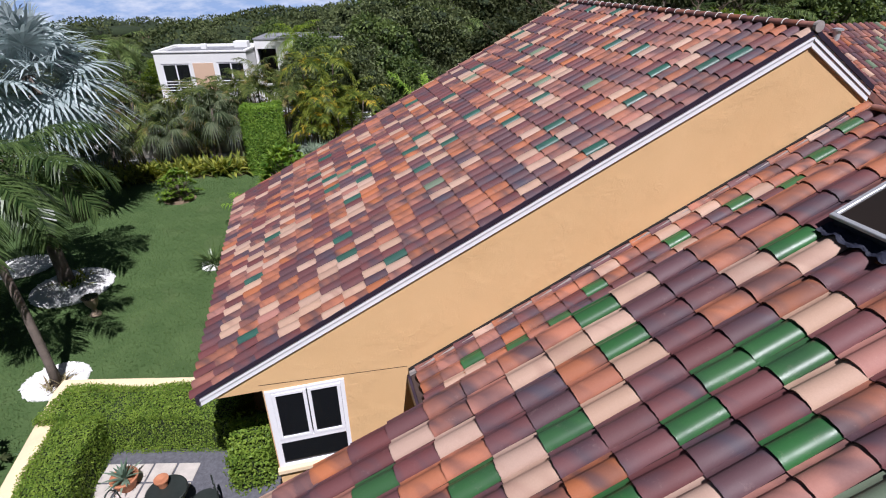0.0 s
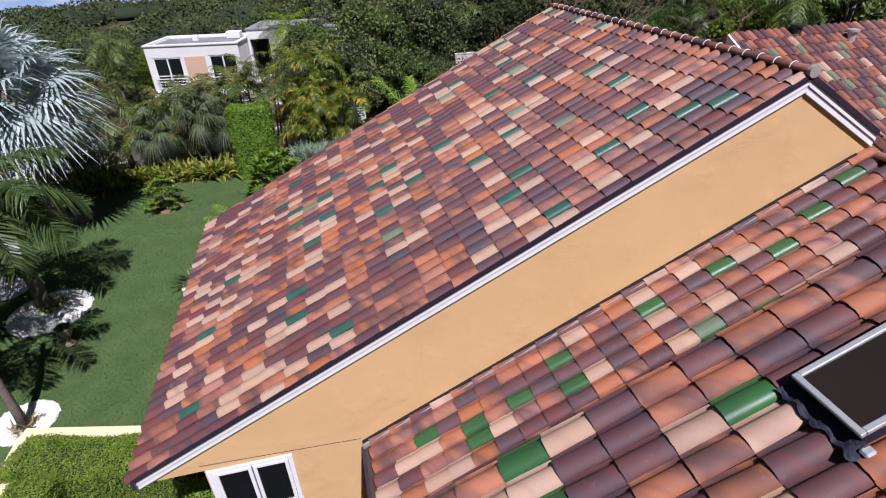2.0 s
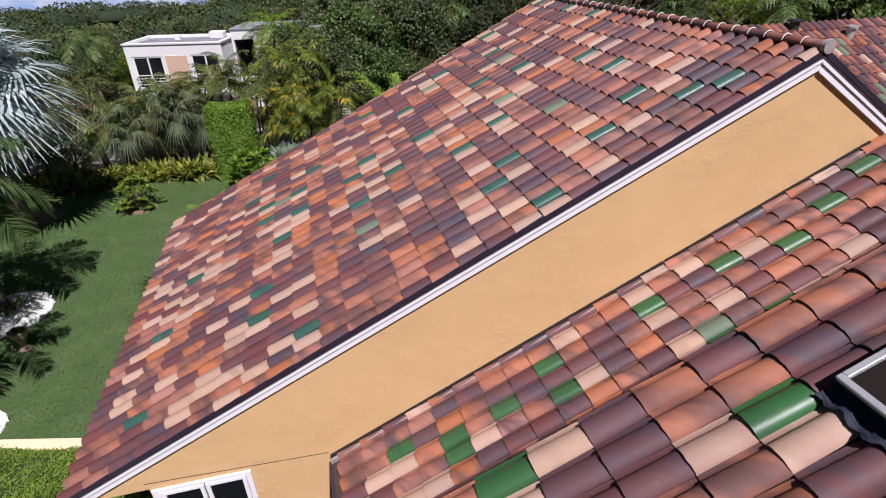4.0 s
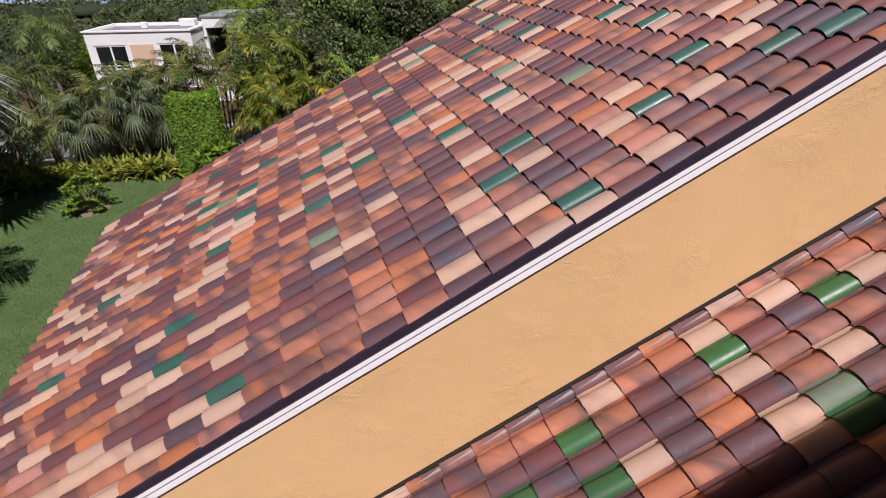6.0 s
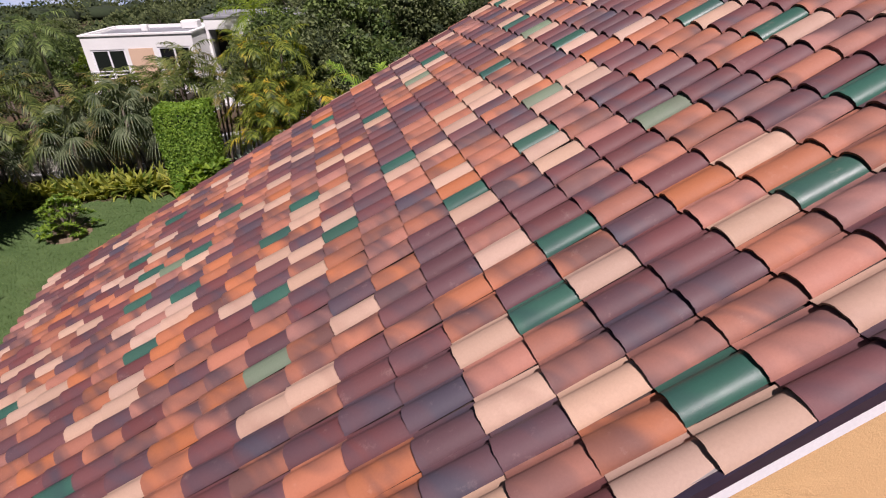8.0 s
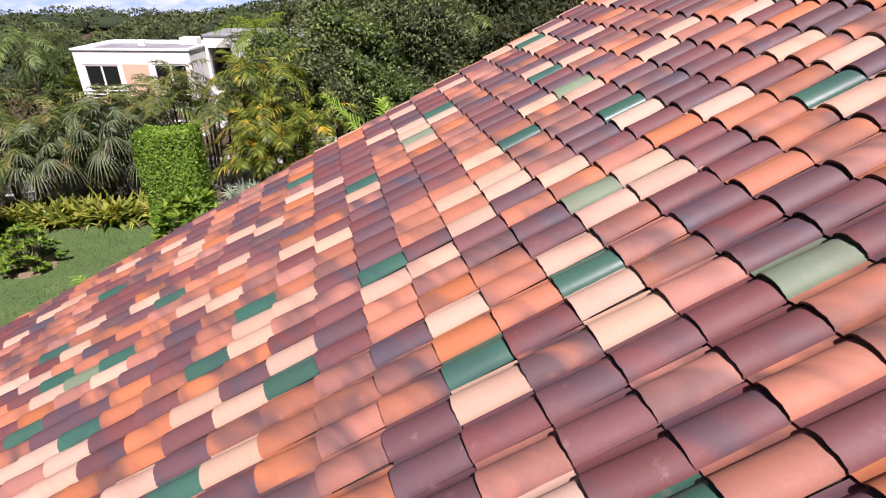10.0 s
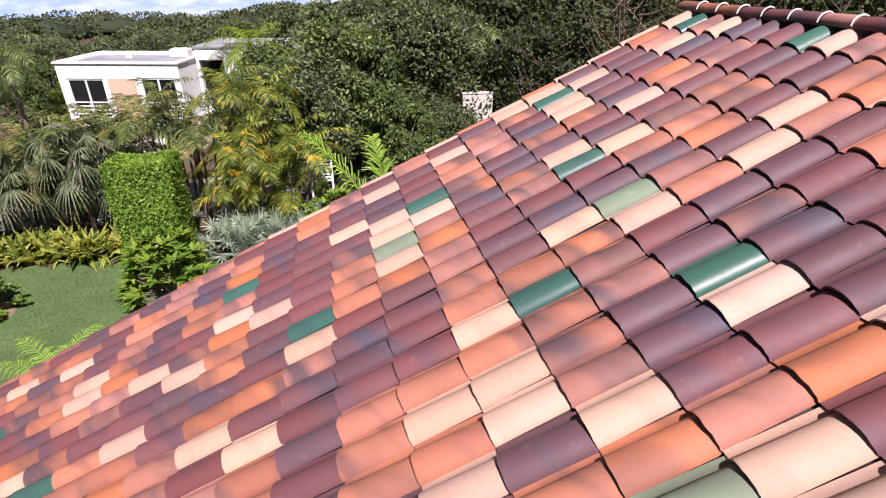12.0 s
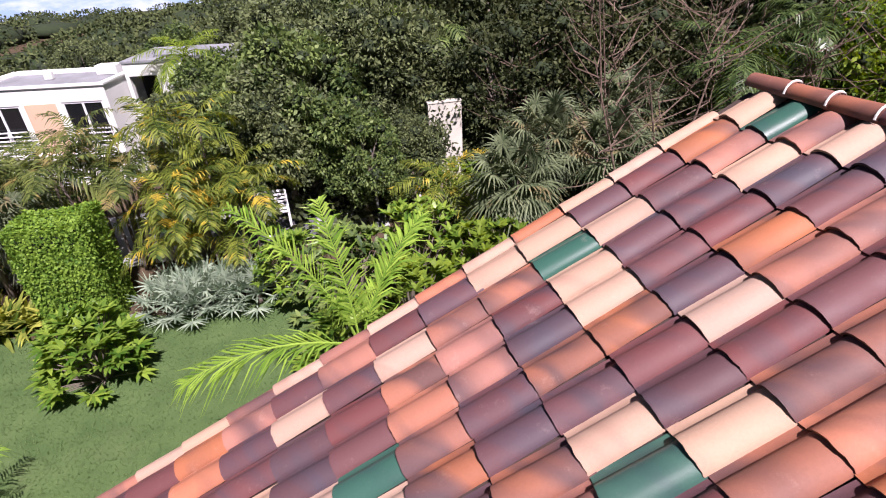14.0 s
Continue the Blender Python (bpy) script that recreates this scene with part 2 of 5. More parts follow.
F_BLUE = foliage("agave_leaf", (0.085, 0.135, 0.095), (0.190, 0.250, 0.180), 0.45, 0.2, 2.0)


# ---- mesh helpers ----
def mesh_object(name, verts, faces, material, parent=None, label="", smooth=False):
    me = bpy.data.meshes.new(name)
    me.from_pydata(verts, [], faces)
    for m in material if isinstance(material, (list, tuple)) else [material]:
        me.materials.append(m)
    if smooth:
        me.polygons.foreach_set("use_smooth", [True] * len(me.polygons))
    me.update()
    ob = new(name, me)
    if parent:
        ob.parent = parent
    if label:
        ob["label"] = label
    return ob


def part(name, bm, material, parent=None, label="", smooth=False):
    bmesh.ops.recalc_face_normals(bm, faces=bm.faces)
    me = bpy.data.meshes.new(name)
    bm.to_mesh(me)
    bm.free()
    me.materials.append(material)
    if smooth:
        me.polygons.foreach_set("use_smooth", [True] * len(me.polygons))
    ob = new(name, me)
    if parent:
        ob.parent = parent
    if label:
        ob["label"] = label
    return ob


def yard(x, y):
    """Garden plan to metres: the plots past the lawn's middle lie closer together."""
    deep = max(0.0, y - 16.5)
    return x + 0.03 * deep, y - 0.13 * deep


def thing(name, label, category, where=(0, 0, 0), group="", kind=""):
    ob = new(name)
    ob.location = (*yard(where[0], where[1]), where[2])
    ob.empty_display_size = 0.1
    return tagged(ob, label, category, group, kind)


def add_box(bm, lo, hi, bevel=0.0, m=None):
    made = bmesh.ops.create_cube(bm, size=1.0)
    c, s = [(a + b) / 2 for a, b in zip(lo, hi)], [b - a for a, b in zip(lo, hi)]
    for v in made["verts"]:
        v.co = Vector((v.co[i] * s[i] + c[i] for i in range(3)))
        if m:
            v.co = m @ v.co
    if bevel:
        edges = list({e for v in made["verts"] for e in v.link_edges})
        bmesh.ops.bevel(bm, geom=edges, offset=bevel, segments=1, affect="EDGES")


def box(name, lo, hi, material, parent=None, label="", bevel=0.0, m=None):
    bm = bmesh.new()
    add_box(bm, lo, hi, bevel, m)
    return part(name, bm, material, parent, label)


def prism(name, outline, axis, a, b, material, parent=None, label=""):
    """An outline of (u, v) pairs pushed from a to b along x, y or z."""
    place = {"x": lambda u, v, w: (w, u, v), "y": lambda u, v, w: (u, w, v), "z": lambda u, v, w: (u, v, w)}[axis]
    bm = bmesh.new()
    lo = [bm.verts.new(place(u, v, a)) for u, v in outline]
    hi = [bm.verts.new(place(u, v, b)) for u, v in outline]
    bm.faces.new(lo)
    bm.faces.new(hi)
    n = len(outline)
    for i in range(n):
        bm.faces.new((lo[i], lo[(i + 1) % n], hi[(i + 1) % n], hi[i]))
    return part(name, bm, material, parent, label)


def add_tube(bm, points, radii, sides=8):
    rings = []
    for i, p in enumerate(points):
        d = (Vector(points[min(i + 1, len(points) - 1)]) - Vector(points[max(i - 1, 0)])).normalized()
        u = d.orthogonal().normalized()
        w = d.cross(u)
        rings.append([bm.verts.new(Vector(p) + radii[i] * (math.cos(k * math.tau / sides) * u + math.sin(k * math.tau / sides) * w)) for k in range(sides)])
    for a, b in zip(rings, rings[1:]):
        # match the ring's start so that the tube doesn't twist
        s = min(range(sides), key=lambda k: (a[0].co - b[k].co).length)
        for k in range(sides):
            bm.faces.new((a[k], a[(k + 1) % sides], b[(s + k + 1) % sides], b[(s + k) % sides]))
    bm.faces.new(rings[0])
    bm.faces.new(rings[-1])


def add_lathe(bm, profile, sides=16, where=(0, 0, 0)):
    rings = [[bm.verts.new((where[0] + r * math.cos(k * math.tau / sides), where[1] + r * math.sin(k * math.tau / sides), where[2] + z)) for k in range(sides)] for r, z in profile]
    for a, b in zip(rings, rings[1:]):
        for k in range(sides):
            bm.faces.new((a[k], a[(k + 1) % sides], b[(k + 1) % sides], b[k]))
    bm.faces.new(rings[0])
    bm.faces.new(rings[-1])


# ---- the ground ----
bm = bmesh.new()
bmesh.ops.create_grid(bm, x_segments=90, y_segments=90, size=700)
for v in bm.verts:
    v.co += Vector((0, 300, 0))
    v.co.z -= 0.07 * max(0.0, math.hypot(v.co.x, v.co.y) - 100)
tagged(part("ground", bm, M_LAWN), "mown green lawn giving way to leafy soil beds", "ground", kind="structure")

# pale sky low over the woods, far beyond everything
k = Nodes("low_sky", 1.0, 0, 0)
haze = k.ramp(k.noise(0.006, 5, 0.6, stretch=(1.0, 1.0, 3.0)), (0.42, (0.24, 0.33, 0.48)), (0.62, (0.46, 0.50, 0.56)))
k.put(k.b.inputs["Base Color"], (0.0, 0.0, 0.0))
k.put(k.b.inputs["Emission Color"], haze)
k.b.inputs["Emission Strength"].default_value = 1.0
V, Fc = [], []
for i in range(49):
    a = radians(-75 + i * 150 / 48)
    V += [(2600 * math.sin(a), 2600 * math.cos(a), -420), (2600 * math.sin(a), 2600 * math.cos(a), 130)]
    if i:
        Fc.append((2 * i - 2, 2 * i, 2 * i + 1, 2 * i - 1))
tagged(mesh_object("backdrop", V, Fc, k.m), "pale blue sky with thin cloud low over the woods", "sky", kind="structure")


# ---- the house: roofs, walls, trim ----
SLOPE = math.atan(0.5)
house = thing("house", "ochre stucco house with multicoloured clay tile roofs", "house")


def tile_mesh(name, wide, long, material, seed):
    """One S tile: x up the slope, y across, z off the roof; a raised barrel, a flat pan beside it, a thick open nose."""
    r = random.Random(seed)
    rise, pan = 0.240, 0.20
    prof = [(0.0, 0.0), (pan - 0.03, 0.0)]
    # steep-sided barrel, a little fuller on the side next to its own pan
    for v in (0.015, 0.05, 0.11, 0.20, 0.31, 0.43, 0.55, 0.67, 0.78, 0.88, 0.95, 0.985, 1.0):
        w = v ** 0.90
        prof.append((pan + (1.02 - pan) * v, max(0.0, 4 * w * (1 - w)) ** 0.66 * rise))
    n = len(prof)
    mid = (1.02 + pan) / 2
    verts, faces = [], []
    ragged = [0.003 * r.uniform(-1, 1) for _ in prof]
    for x, lift, pinch in ((0.0, 1.0, 1.0), (long + 0.05, 0.0, 0.955)):
        for k, (u, h) in enumerate(prof):
            verts.append((x + (ragged[k] if x == 0.0 else 0.0), -(mid + (u - mid) * pinch) * wide, h * wide * pinch + lift * (0.013 + 0.050 * h)))
    # the nose has edges of its own, so that it stays crisp
    verts += verts[:n]
    for k, (u, h) in enumerate(prof):
        thick = 0.008 + 0.042 * h
        verts.append((ragged[k] + 0.003, -(mid + (u - mid) * 0.965) * wide, h * wide + 0.013 + 0.050 * h - thick))
    for i in range(n - 1):
        faces.append((i, n + i, n + i + 1, i + 1))
        faces.append((2 * n + i, 2 * n + i + 1, 3 * n + i + 1, 3 * n + i))
    me = bpy.data.meshes.new(name)
    me.from_pydata(verts, [], faces)
    me.materials.append(material)
    me.polygons.foreach_set("use_smooth", [k % 2 == 0 for k in range(len(faces))])
    me.update()
    return me, verts, faces


LETTERS = "OOOOOORRBBBBBPPPPPPDDDCC"


def tile_letter(seed, i, j):
    r = random.Random(seed * 7919 + i * 613 + j * 31 + 5)
    r.random()
    return r.choice(LETTERS)


def lay_tiles(roof, seed, wide, long, across, rows, at, own, colours=None, skip=None):
    """Tiles of one roof face. at(i, j): the pose of the tile in column i, row j. own(i, j): whether it is a piece of its own."""
    shapes = {c: [tile_mesh("tile", wide, long, CLAY[c], s) for s in (1, 2)] for c in CLAY}
    rest = {}
    r = random.Random(seed)
    for i in across:
        for j in rows:
            c = (colours or {}).get((i, j)) or tile_letter(seed, i, j)
            if skip and skip(i, j):
                continue
            wobble = pose(r.uniform(-0.006, 0.006), r.uniform(-0.003, 0.003), r.uniform(-0.001, 0.003), r.uniform(-0.9, 0.9), r.uniform(-0.2, 0.4), r.uniform(-1.1, 1.1))
            m = at(i, j) @ wobble
            me, vs, fs = shapes[c][r.randrange(2)]
            if own(i, j):
                t = new("tile", me)
                t.parent = roof
                t.matrix_basis = m
            else:
                V, Fc, S = rest.setdefault(c, ([], [], []))
                k = len(V)
                V += [m @ Vector(v) for v in vs]
                Fc += [tuple(q + k for q in f) for f in fs]
                S += [q % 2 == 0 for q in range(len(fs))]
    for c, (V, Fc, S) in rest.items():
        ob = mesh_object("tile_field", V, Fc, CLAY[c], roof)
        ob.data.polygons.foreach_set("use_smooth", S)
        ob["kind"] = "stuff"


def west_face(x, y, z):
    """The pose of a tile on a face that rises towards +x."""
    return Matrix.Translation((x, y, z)) @ Matrix.Rotation(-SLOPE, 4, "Y")


def slab(name, x0, x1, y0, y1, c, thick, material, parent, label=""):
    """A sloping roof deck, z = x / 2 + c on top."""
    return prism(name, [(x0, x0 / 2 + c), (x1, x1 / 2 + c), (x1, x1 / 2 + c - thick), (x0, x0 / 2 + c - thick)], "y", y0, y1, material, parent, label)


# main wing: west face, ridge, rakes
EAVE, RIDGE, C_MAIN, Y0, Y1 = -1.62, 8.07, 3.748, 6.49, 15.00
EAST = 0.62
W_MAIN, L_MAIN = 0.2395, 0.3945
TOP = -0.055
roof_main = slab("roof", EAVE + 0.03, RIDGE, Y0 + 0.05, Y1 - 0.05, C_MAIN + TOP - 0.02, 0.14, M_UNDER, house, "gable roof of orange, plum, cream and green barrel tiles")
east_main = prism("east_slope", [(RIDGE, RIDGE / 2 + C_MAIN + TOP - 0.02), (12.6, RIDGE / 2 + C_MAIN + TOP - 0.02 - (12.6 - RIDGE) * EAST), (12.6, RIDGE / 2 + C_MAIN - 0.2 - (12.6 - RIDGE) * EAST), (RIDGE, RIDGE / 2 + C_MAIN - 0.2)],
      "y", Y0 + 0.05, Y1 - 0.05, CLAY["B"], house, "far slope of the tiled gable roof")


def rake(name, y, side, x0, x1, c, parent, dx=0.5):
    """Verge trim that climbs with the roof: mortar bed, dark metal flashing, white double fascia."""
    for nm, lo, hi, ya, yb, mat in (("mortar_bed", -0.065, -0.016, 0.025, 0.10, M_MORTAR), ("verge_flashing", -0.098, -0.020, -0.010, 0.024, M_FLASH),
                                    ("upper_fascia", -0.182, -0.099, 0.012, 0.062, M_WHITE), ("lower_fascia", -0.280, -0.188, 0.030, 0.066, M_WHITE)):
        a, b = y + side * ya, y + side * yb
        prism(nm, [(x0, x0 * dx + c + lo), (x1, x1 * dx + c + lo), (x1, x1 * dx + c + hi), (x0, x0 * dx + c + hi)], "y", min(a, b), max(a, b), mat, parent)


rake("rake", Y0, 1, EAVE - 0.02, RIDGE + 0.02, C_MAIN, house)
rake("rake", Y0, 1, RIDGE + 0.021, 9.55, C_MAIN + RIDGE * (0.5 + EAST), house, -EAST)
prism("eave_fascia", [(EAVE - 0.03, EAVE / 2 + C_MAIN - 0.20), (EAVE + 0.02, EAVE / 2 + C_MAIN - 0.20), (EAVE + 0.02, EAVE / 2 + C_MAIN - 0.05), (EAVE - 0.03, EAVE / 2 + C_MAIN - 0.05)],
      "y", Y0 - 0.03, Y1 - 0.02, M_FLASH, house)
# gable wall with a window opening (four blocks round it), and the other outer walls
WALL_Y, WIN = 6.56, (-0.68, 0.58, 0.98, 2.70)
wx0, wx1, wz0, wz1 = WIN
XW = -0.70


def under(x, c=C_MAIN):
    return x / 2 + c - 0.17


shapes_of_wall = [
    [(XW, 0), (wx0, 0), (wx0, wz0), (wx0, wz1), (wx0, under(wx0)), (XW, under(XW)), (XW, wz1 + 0.02)],
    [(-1.40, wz1 + 0.02), (XW, wz1 + 0.02), (XW, under(XW)), (-1.40, under(-1.40))],
    [(wx0, 0), (wx1, 0), (wx1, wz0), (wx0, wz0)],
    [(wx0, wz1), (wx1, wz1), (wx1, under(wx1)), (wx0, under(wx0))],
    [(wx1, 0), (11.9, 0), (11.9, under(RIDGE) - (11.9 - RIDGE) * EAST), (RIDGE, under(RIDGE)), (wx1, under(wx1)), (wx1, wz1), (wx1, wz0)],
]
bm = bmesh.new()
corner = {}
for o in shapes_of_wall:
    for u, v in o:
        if (u, v) not in corner:
            corner[u, v] = (bm.verts.new((u, WALL_Y, v)), bm.verts.new((u, WALL_Y + 0.22, v)))
used = collections.Counter(frozenset((p, q)) for o in shapes_of_wall for p, q in zip(o, o[1:] + o[:1]))
for o in shapes_of_wall:
    for side in (0, 1):
        bm.faces.new([corner[p][side] for p in o])
    for p, q in zip(o, o[1:] + o[:1]):
        if used[frozenset((p, q))] == 1:
            bm.faces.new((corner[p][0], corner[q][0], corner[q][1], corner[p][1]))
part("gable_wall", bm, M_STUCCO, house, "smooth ochre stucco gable wall")
box("side_wall", (XW, WALL_Y + 0.22, 0), (XW + 0.22, Y1 - 0.3, under(XW) - 0.01), M_STUCCO, house)
prism("far_gable_wall", [(XW, 0), (11.9, 0), (11.9, under(RIDGE) - (11.9 - RIDGE) * EAST), (RIDGE, under(RIDGE)), (XW, under(XW))], "y", Y1 - 0.5, Y1 - 0.3, M_STUCCO, house)
prism("wall_joint", [(-0.74, 2.83), (1.64, 2.70), (1.64, 2.708), (-0.74, 2.838)], "y", WALL_Y - 0.003, WALL_Y + 0.01, M_BLACK, house)
# black sheet added behind the window for the unlit room
box("room_back", (XW + 0.25, 9.0, 0.3), (3.0, 9.1, 2.6), M_BLACK, house)

# casement window, white, two lights over one
window = new("window")
window.parent = house
window["label"] = "white casement window with dark panes"
bm = bmesh.new()
fy0, fy1 = WALL_Y - 0.03, WALL_Y + 0.07
zm = 1.58
for lo, hi in (((wx0, wz0), (wx0 + 0.10, wz1)), ((wx1 - 0.07, wz0), (wx1, wz1)), ((wx0 + 0.10, wz1 - 0.06), (wx1 - 0.07, wz1)), ((wx0 + 0.10, wz0), (wx1 - 0.07, wz0 + 0.06)),
               ((wx0 + 0.10, zm - 0.045), (wx1 - 0.07, zm + 0.045))):
    add_box(bm, (lo[0], fy0, lo[1]), (hi[0], fy1, hi[1]), 0.006)
part("window_frame", bm, M_WHITE, window)
xm = (wx0 + wx1) / 2 + 0.02
for a, b in ((wx0 + 0.103, xm - 0.01), (xm + 0.01, wx1 - 0.073)):
    bm = bmesh.new()
    s = 0.055
    for lo, hi in (((a, zm + 0.048), (a + s, wz1 - 0.063)), ((b - s, zm + 0.048), (b, wz1 - 0.063)), ((a + s, zm + 0.048), (b - s, zm + 0.048 + s)), ((a + s, wz1 - 0.063 - s), (b - s, wz1 - 0.063))):
        add_box(bm, (lo[0], fy0 - 0.012, lo[1]), (hi[0], fy0 + 0.04, hi[1]), 0.004)
    sash = part("sash", bm, M_WHITE, window)
    box("pane", (a + s, fy0 + 0.012, zm + 0.048 + s), (b - s, fy0 + 0.02, wz1 - 0.063 - s), M_PANE, sash)
box("pane", (wx0 + 0.10, fy0 + 0.03, wz0 + 0.06), (wx1 - 0.07, fy0 + 0.04, zm - 0.045), M_PANE, window)
box("window_sill", (wx0 - 0.04, WALL_Y - 0.10, wz0 - 0.10), (wx1 + 0.04, WALL_Y - 0.002, wz0 - 0.003), M_CAPSTONE, window, bevel=0.01)

# lower roof between the two gables
C_MID, MX0, MX1, MY0, MY1 = 1.78, 1.64, 9.45, 2.95, 6.555
W_MID, L_MID = 0.255, 0.3785
roof_mid = slab("roof", MX0 + 0.04, MX1, MY0, MY1, C_MID + TOP - 0.02, 0.14, M_UNDER, house, "low tiled roof strip between two gables")
east_mid = prism("east_slope", [(MX1, MX1 / 2 + C_MID - 0.08), (12.6, MX1 / 2 + C_MID - 0.08 - (12.6 - MX1) / 2), (12.6, MX1 / 2 + C_MID - 0.2 - (12.6 - MX1) / 2), (MX1, MX1 / 2 + C_MID - 0.2)], "y", MY0, MY1, CLAY["B"], house)
# black strip painting the shade in the gap between tiles and wall
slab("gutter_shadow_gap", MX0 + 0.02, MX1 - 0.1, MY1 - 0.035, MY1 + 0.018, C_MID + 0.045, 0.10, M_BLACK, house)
slab("mortar_bed", MX0 + 0.02, MX1 - 0.1, MY1 - 0.085, MY1 - 0.036, C_MID + 0.004, 0.07, M_MORTAR, house)
box("side_wall", (MX0 + 0.34, 3.2, 0), (MX0 + 0.56, WALL_Y - 0.003, MX0 / 2 + C_MID - 0.10), M_STUCCO, house)
box("eave_fascia", (MX0 - 0.01, MY0, MX0 / 2 + C_MID - 0.24), (MX0 + 0.04, MY1 - 0.01, MX0 / 2 + C_MID - 0.075), M_FLASH, house)

# near gable, which carries the skylight
C_NEAR, NX0, NX1, NY0, NY1 = 4.10, -1.36, 9.2, -9.0, 3.57
W_NEAR, L_NEAR = 0.248, 0.4345
roof_near = slab("roof", NX0 + 0.03, NX1, NY0, NY1 - 0.05, C_NEAR + TOP - 0.02, 0.14, M_UNDER, house, "large-looking tiled gable roof with a skylight")
east_near = prism("east_slope", [(NX1, NX1 / 2 + C_NEAR - 0.08), (14.0, NX1 / 2 + C_NEAR - 0.08 - (14.0 - NX1) / 2), (14.0, NX1 / 2 + C_NEAR - 0.2 - (14.0 - NX1) / 2), (NX1, NX1 / 2 + C_NEAR - 0.2)], "y", NY0, NY1 - 0.05, CLAY["B"], house)
prism("near_gable_wall", [(-0.8, 0), (13.5, 0), (13.5, NX1 / 2 + C_NEAR - 0.2 - (13.5 - NX1) / 2), (NX1, NX1 / 2 + C_NEAR - 0.2), (-0.8, -0.4 + C_NEAR - 0.2)], "y", NY1 - 0.45, NY1 - 0.22, M_STUCCO, house)
prism("verge_board", [(NX0, NX0 / 2 + C_NEAR - 0.22), (NX1, NX1 / 2 + C_NEAR - 0.22), (NX1, NX1 / 2 + C_NEAR - 0.06), (NX0, NX0 / 2 + C_NEAR - 0.06)], "y", NY1 - 0.05, NY1 - 0.02, M_FLASH, house)
box("side_wall", (-0.8, NY0 + 0.3, 0), (-0.58, NY1 - 0.45, C_NEAR - 0.65), M_STUCCO, house)

# ridge caps: overlapping half-round tiles with pale mortar collars
def ridge_run(parent, x, z, ya, yb, step=0.30, radius=0.072):
    count = int((yb - ya) / step)
    sides = 10
    V, Fc = [], []
    for e, (yy, rr) in enumerate(((0, radius), (step + 0.05, radius * 0.86))):
        for k in range(sides + 1):
            a = math.pi * (k / sides * 1.16 - 0.08)
            V.append((rr * math.cos(a), yy, rr * math.sin(a) - 0.02))
    for k in range(sides):
        Fc.append((k, k + 1, sides + 2 + k, sides + 1 + k))
    caps = []
    for c in ("B", "R", "P", "B"):
        me = bpy.data.meshes.new("ridge_tile")
        me.from_pydata(V, [], Fc)
        me.materials.append(CLAY[c])
        me.polygons.foreach_set("use_smooth", [True] * len(Fc))
        caps.append(me)
    col = bmesh.new()
    add_tube(col, [(radius * 1.03 * math.cos(a), 0.0, radius * 1.03 * math.sin(a) - 0.018) for a in [math.pi * k / 10 for k in range(11)]], [0.007] * 11, 6)
    first = part("mortar_collar", col, M_PEBBLE, parent)
    first.location = (x, ya, z)
    r = random.Random(3)
    for i in range(count):
        cap = new("ridge_tile", r.choice(caps))
        cap.parent = parent
        cap.matrix_basis = pose(x, ya + i * step, z + 0.012, r.uniform(-1, 1), 0, r.uniform(-1.5, 1.5))
        if i:
            o = first.copy()
            scene.collection.objects.link(o)
            o.matrix_basis = pose(x, ya + i * step + 0.02, z + 0.012, 0, 0, r.uniform(-3, 3))


ridge_run(roof_main, RIDGE, RIDGE / 2 + C_MAIN + 0.005, Y0, Y1)
ridge_run(roof_mid, MX1, MX1 / 2 + C_MID + 0.04, MY0, MY1 - 0.1)
ridge_run(roof_near, NX1, NX1 / 2 + C_NEAR + 0.04, -3.0, NY1)
bm = bmesh.new()
add_tube(bm, [(RIDGE, Y0 - 0.03, RIDGE / 2 + C_MAIN + 0.005), (RIDGE, Y0 + 0.03, RIDGE / 2 + C_MAIN + 0.005)], [0.082, 0.082], 18)
part("ridge_end_cap", bm, M_MORTAR, roof_main, "round pale mortar plug")

# skylight on the near roof
skylight = thing("skylight", "grey metal framed skylight with dark glazing on tiles", "skylight")
SM = Matrix.Translation((4.88, 2.90, 4.88 / 2 + C_NEAR + 0.02)) @ Matrix.Rotation(-SLOPE, 4, "Y")
SL, SW, SH = 1.25, 0.56, 0.13
bm = bmesh.new()
for lo, hi in (((0, -SW, SH - 0.04), (0.045, 0, SH)), ((SL - 0.045, -SW, SH - 0.04), (SL, 0, SH)), ((0.045, -SW, SH - 0.04), (SL - 0.045, -SW + 0.045, SH)), ((0.045, -0.045, SH - 0.04), (SL - 0.045, 0, SH))):
    add_box(bm, lo, hi, 0.006, SM)
part("frame", bm, M_ALU, skylight)
box("glazing", (0.045, -SW + 0.045, SH - 0.03), (SL - 0.045, -0.045, SH - 0.018), M_SKYPANE, skylight, m=SM)
box("curb", (0.02, -SW + 0.02, -0.14), (SL - 0.02, -0.02, SH - 0.041), M_LEAD, skylight, m=SM)
bm = bmesh.new()
bmesh.ops.create_grid(bm, x_segments=16, y_segments=40, size=0.5)
rr = random.Random(8)
for v in bm.verts:
    u, w = v.co.x + 0.5, v.co.y + 0.5
    ragged = 0.022 * math.sin(w * 31) + 0.018 * math.sin(w * 13 + 1) + rr.uniform(-0.008, 0.008)
    v.co = SM @ Vector((-(0.115 + ragged * 0.7) * (1 - u) + 0.03 * u, -SW - 0.06 + w * (SW + 0.08), 0.014 + 0.016 * math.sin((w * (SW + 0.22)) / 0.254 * math.tau) * (1 - 0.6 * u) + rr.uniform(-0.007, 0.007)))
part("apron_flashing", bm, M_LEAD, skylight, "crumpled dark lead apron", smooth=True)
bm = bmesh.new()
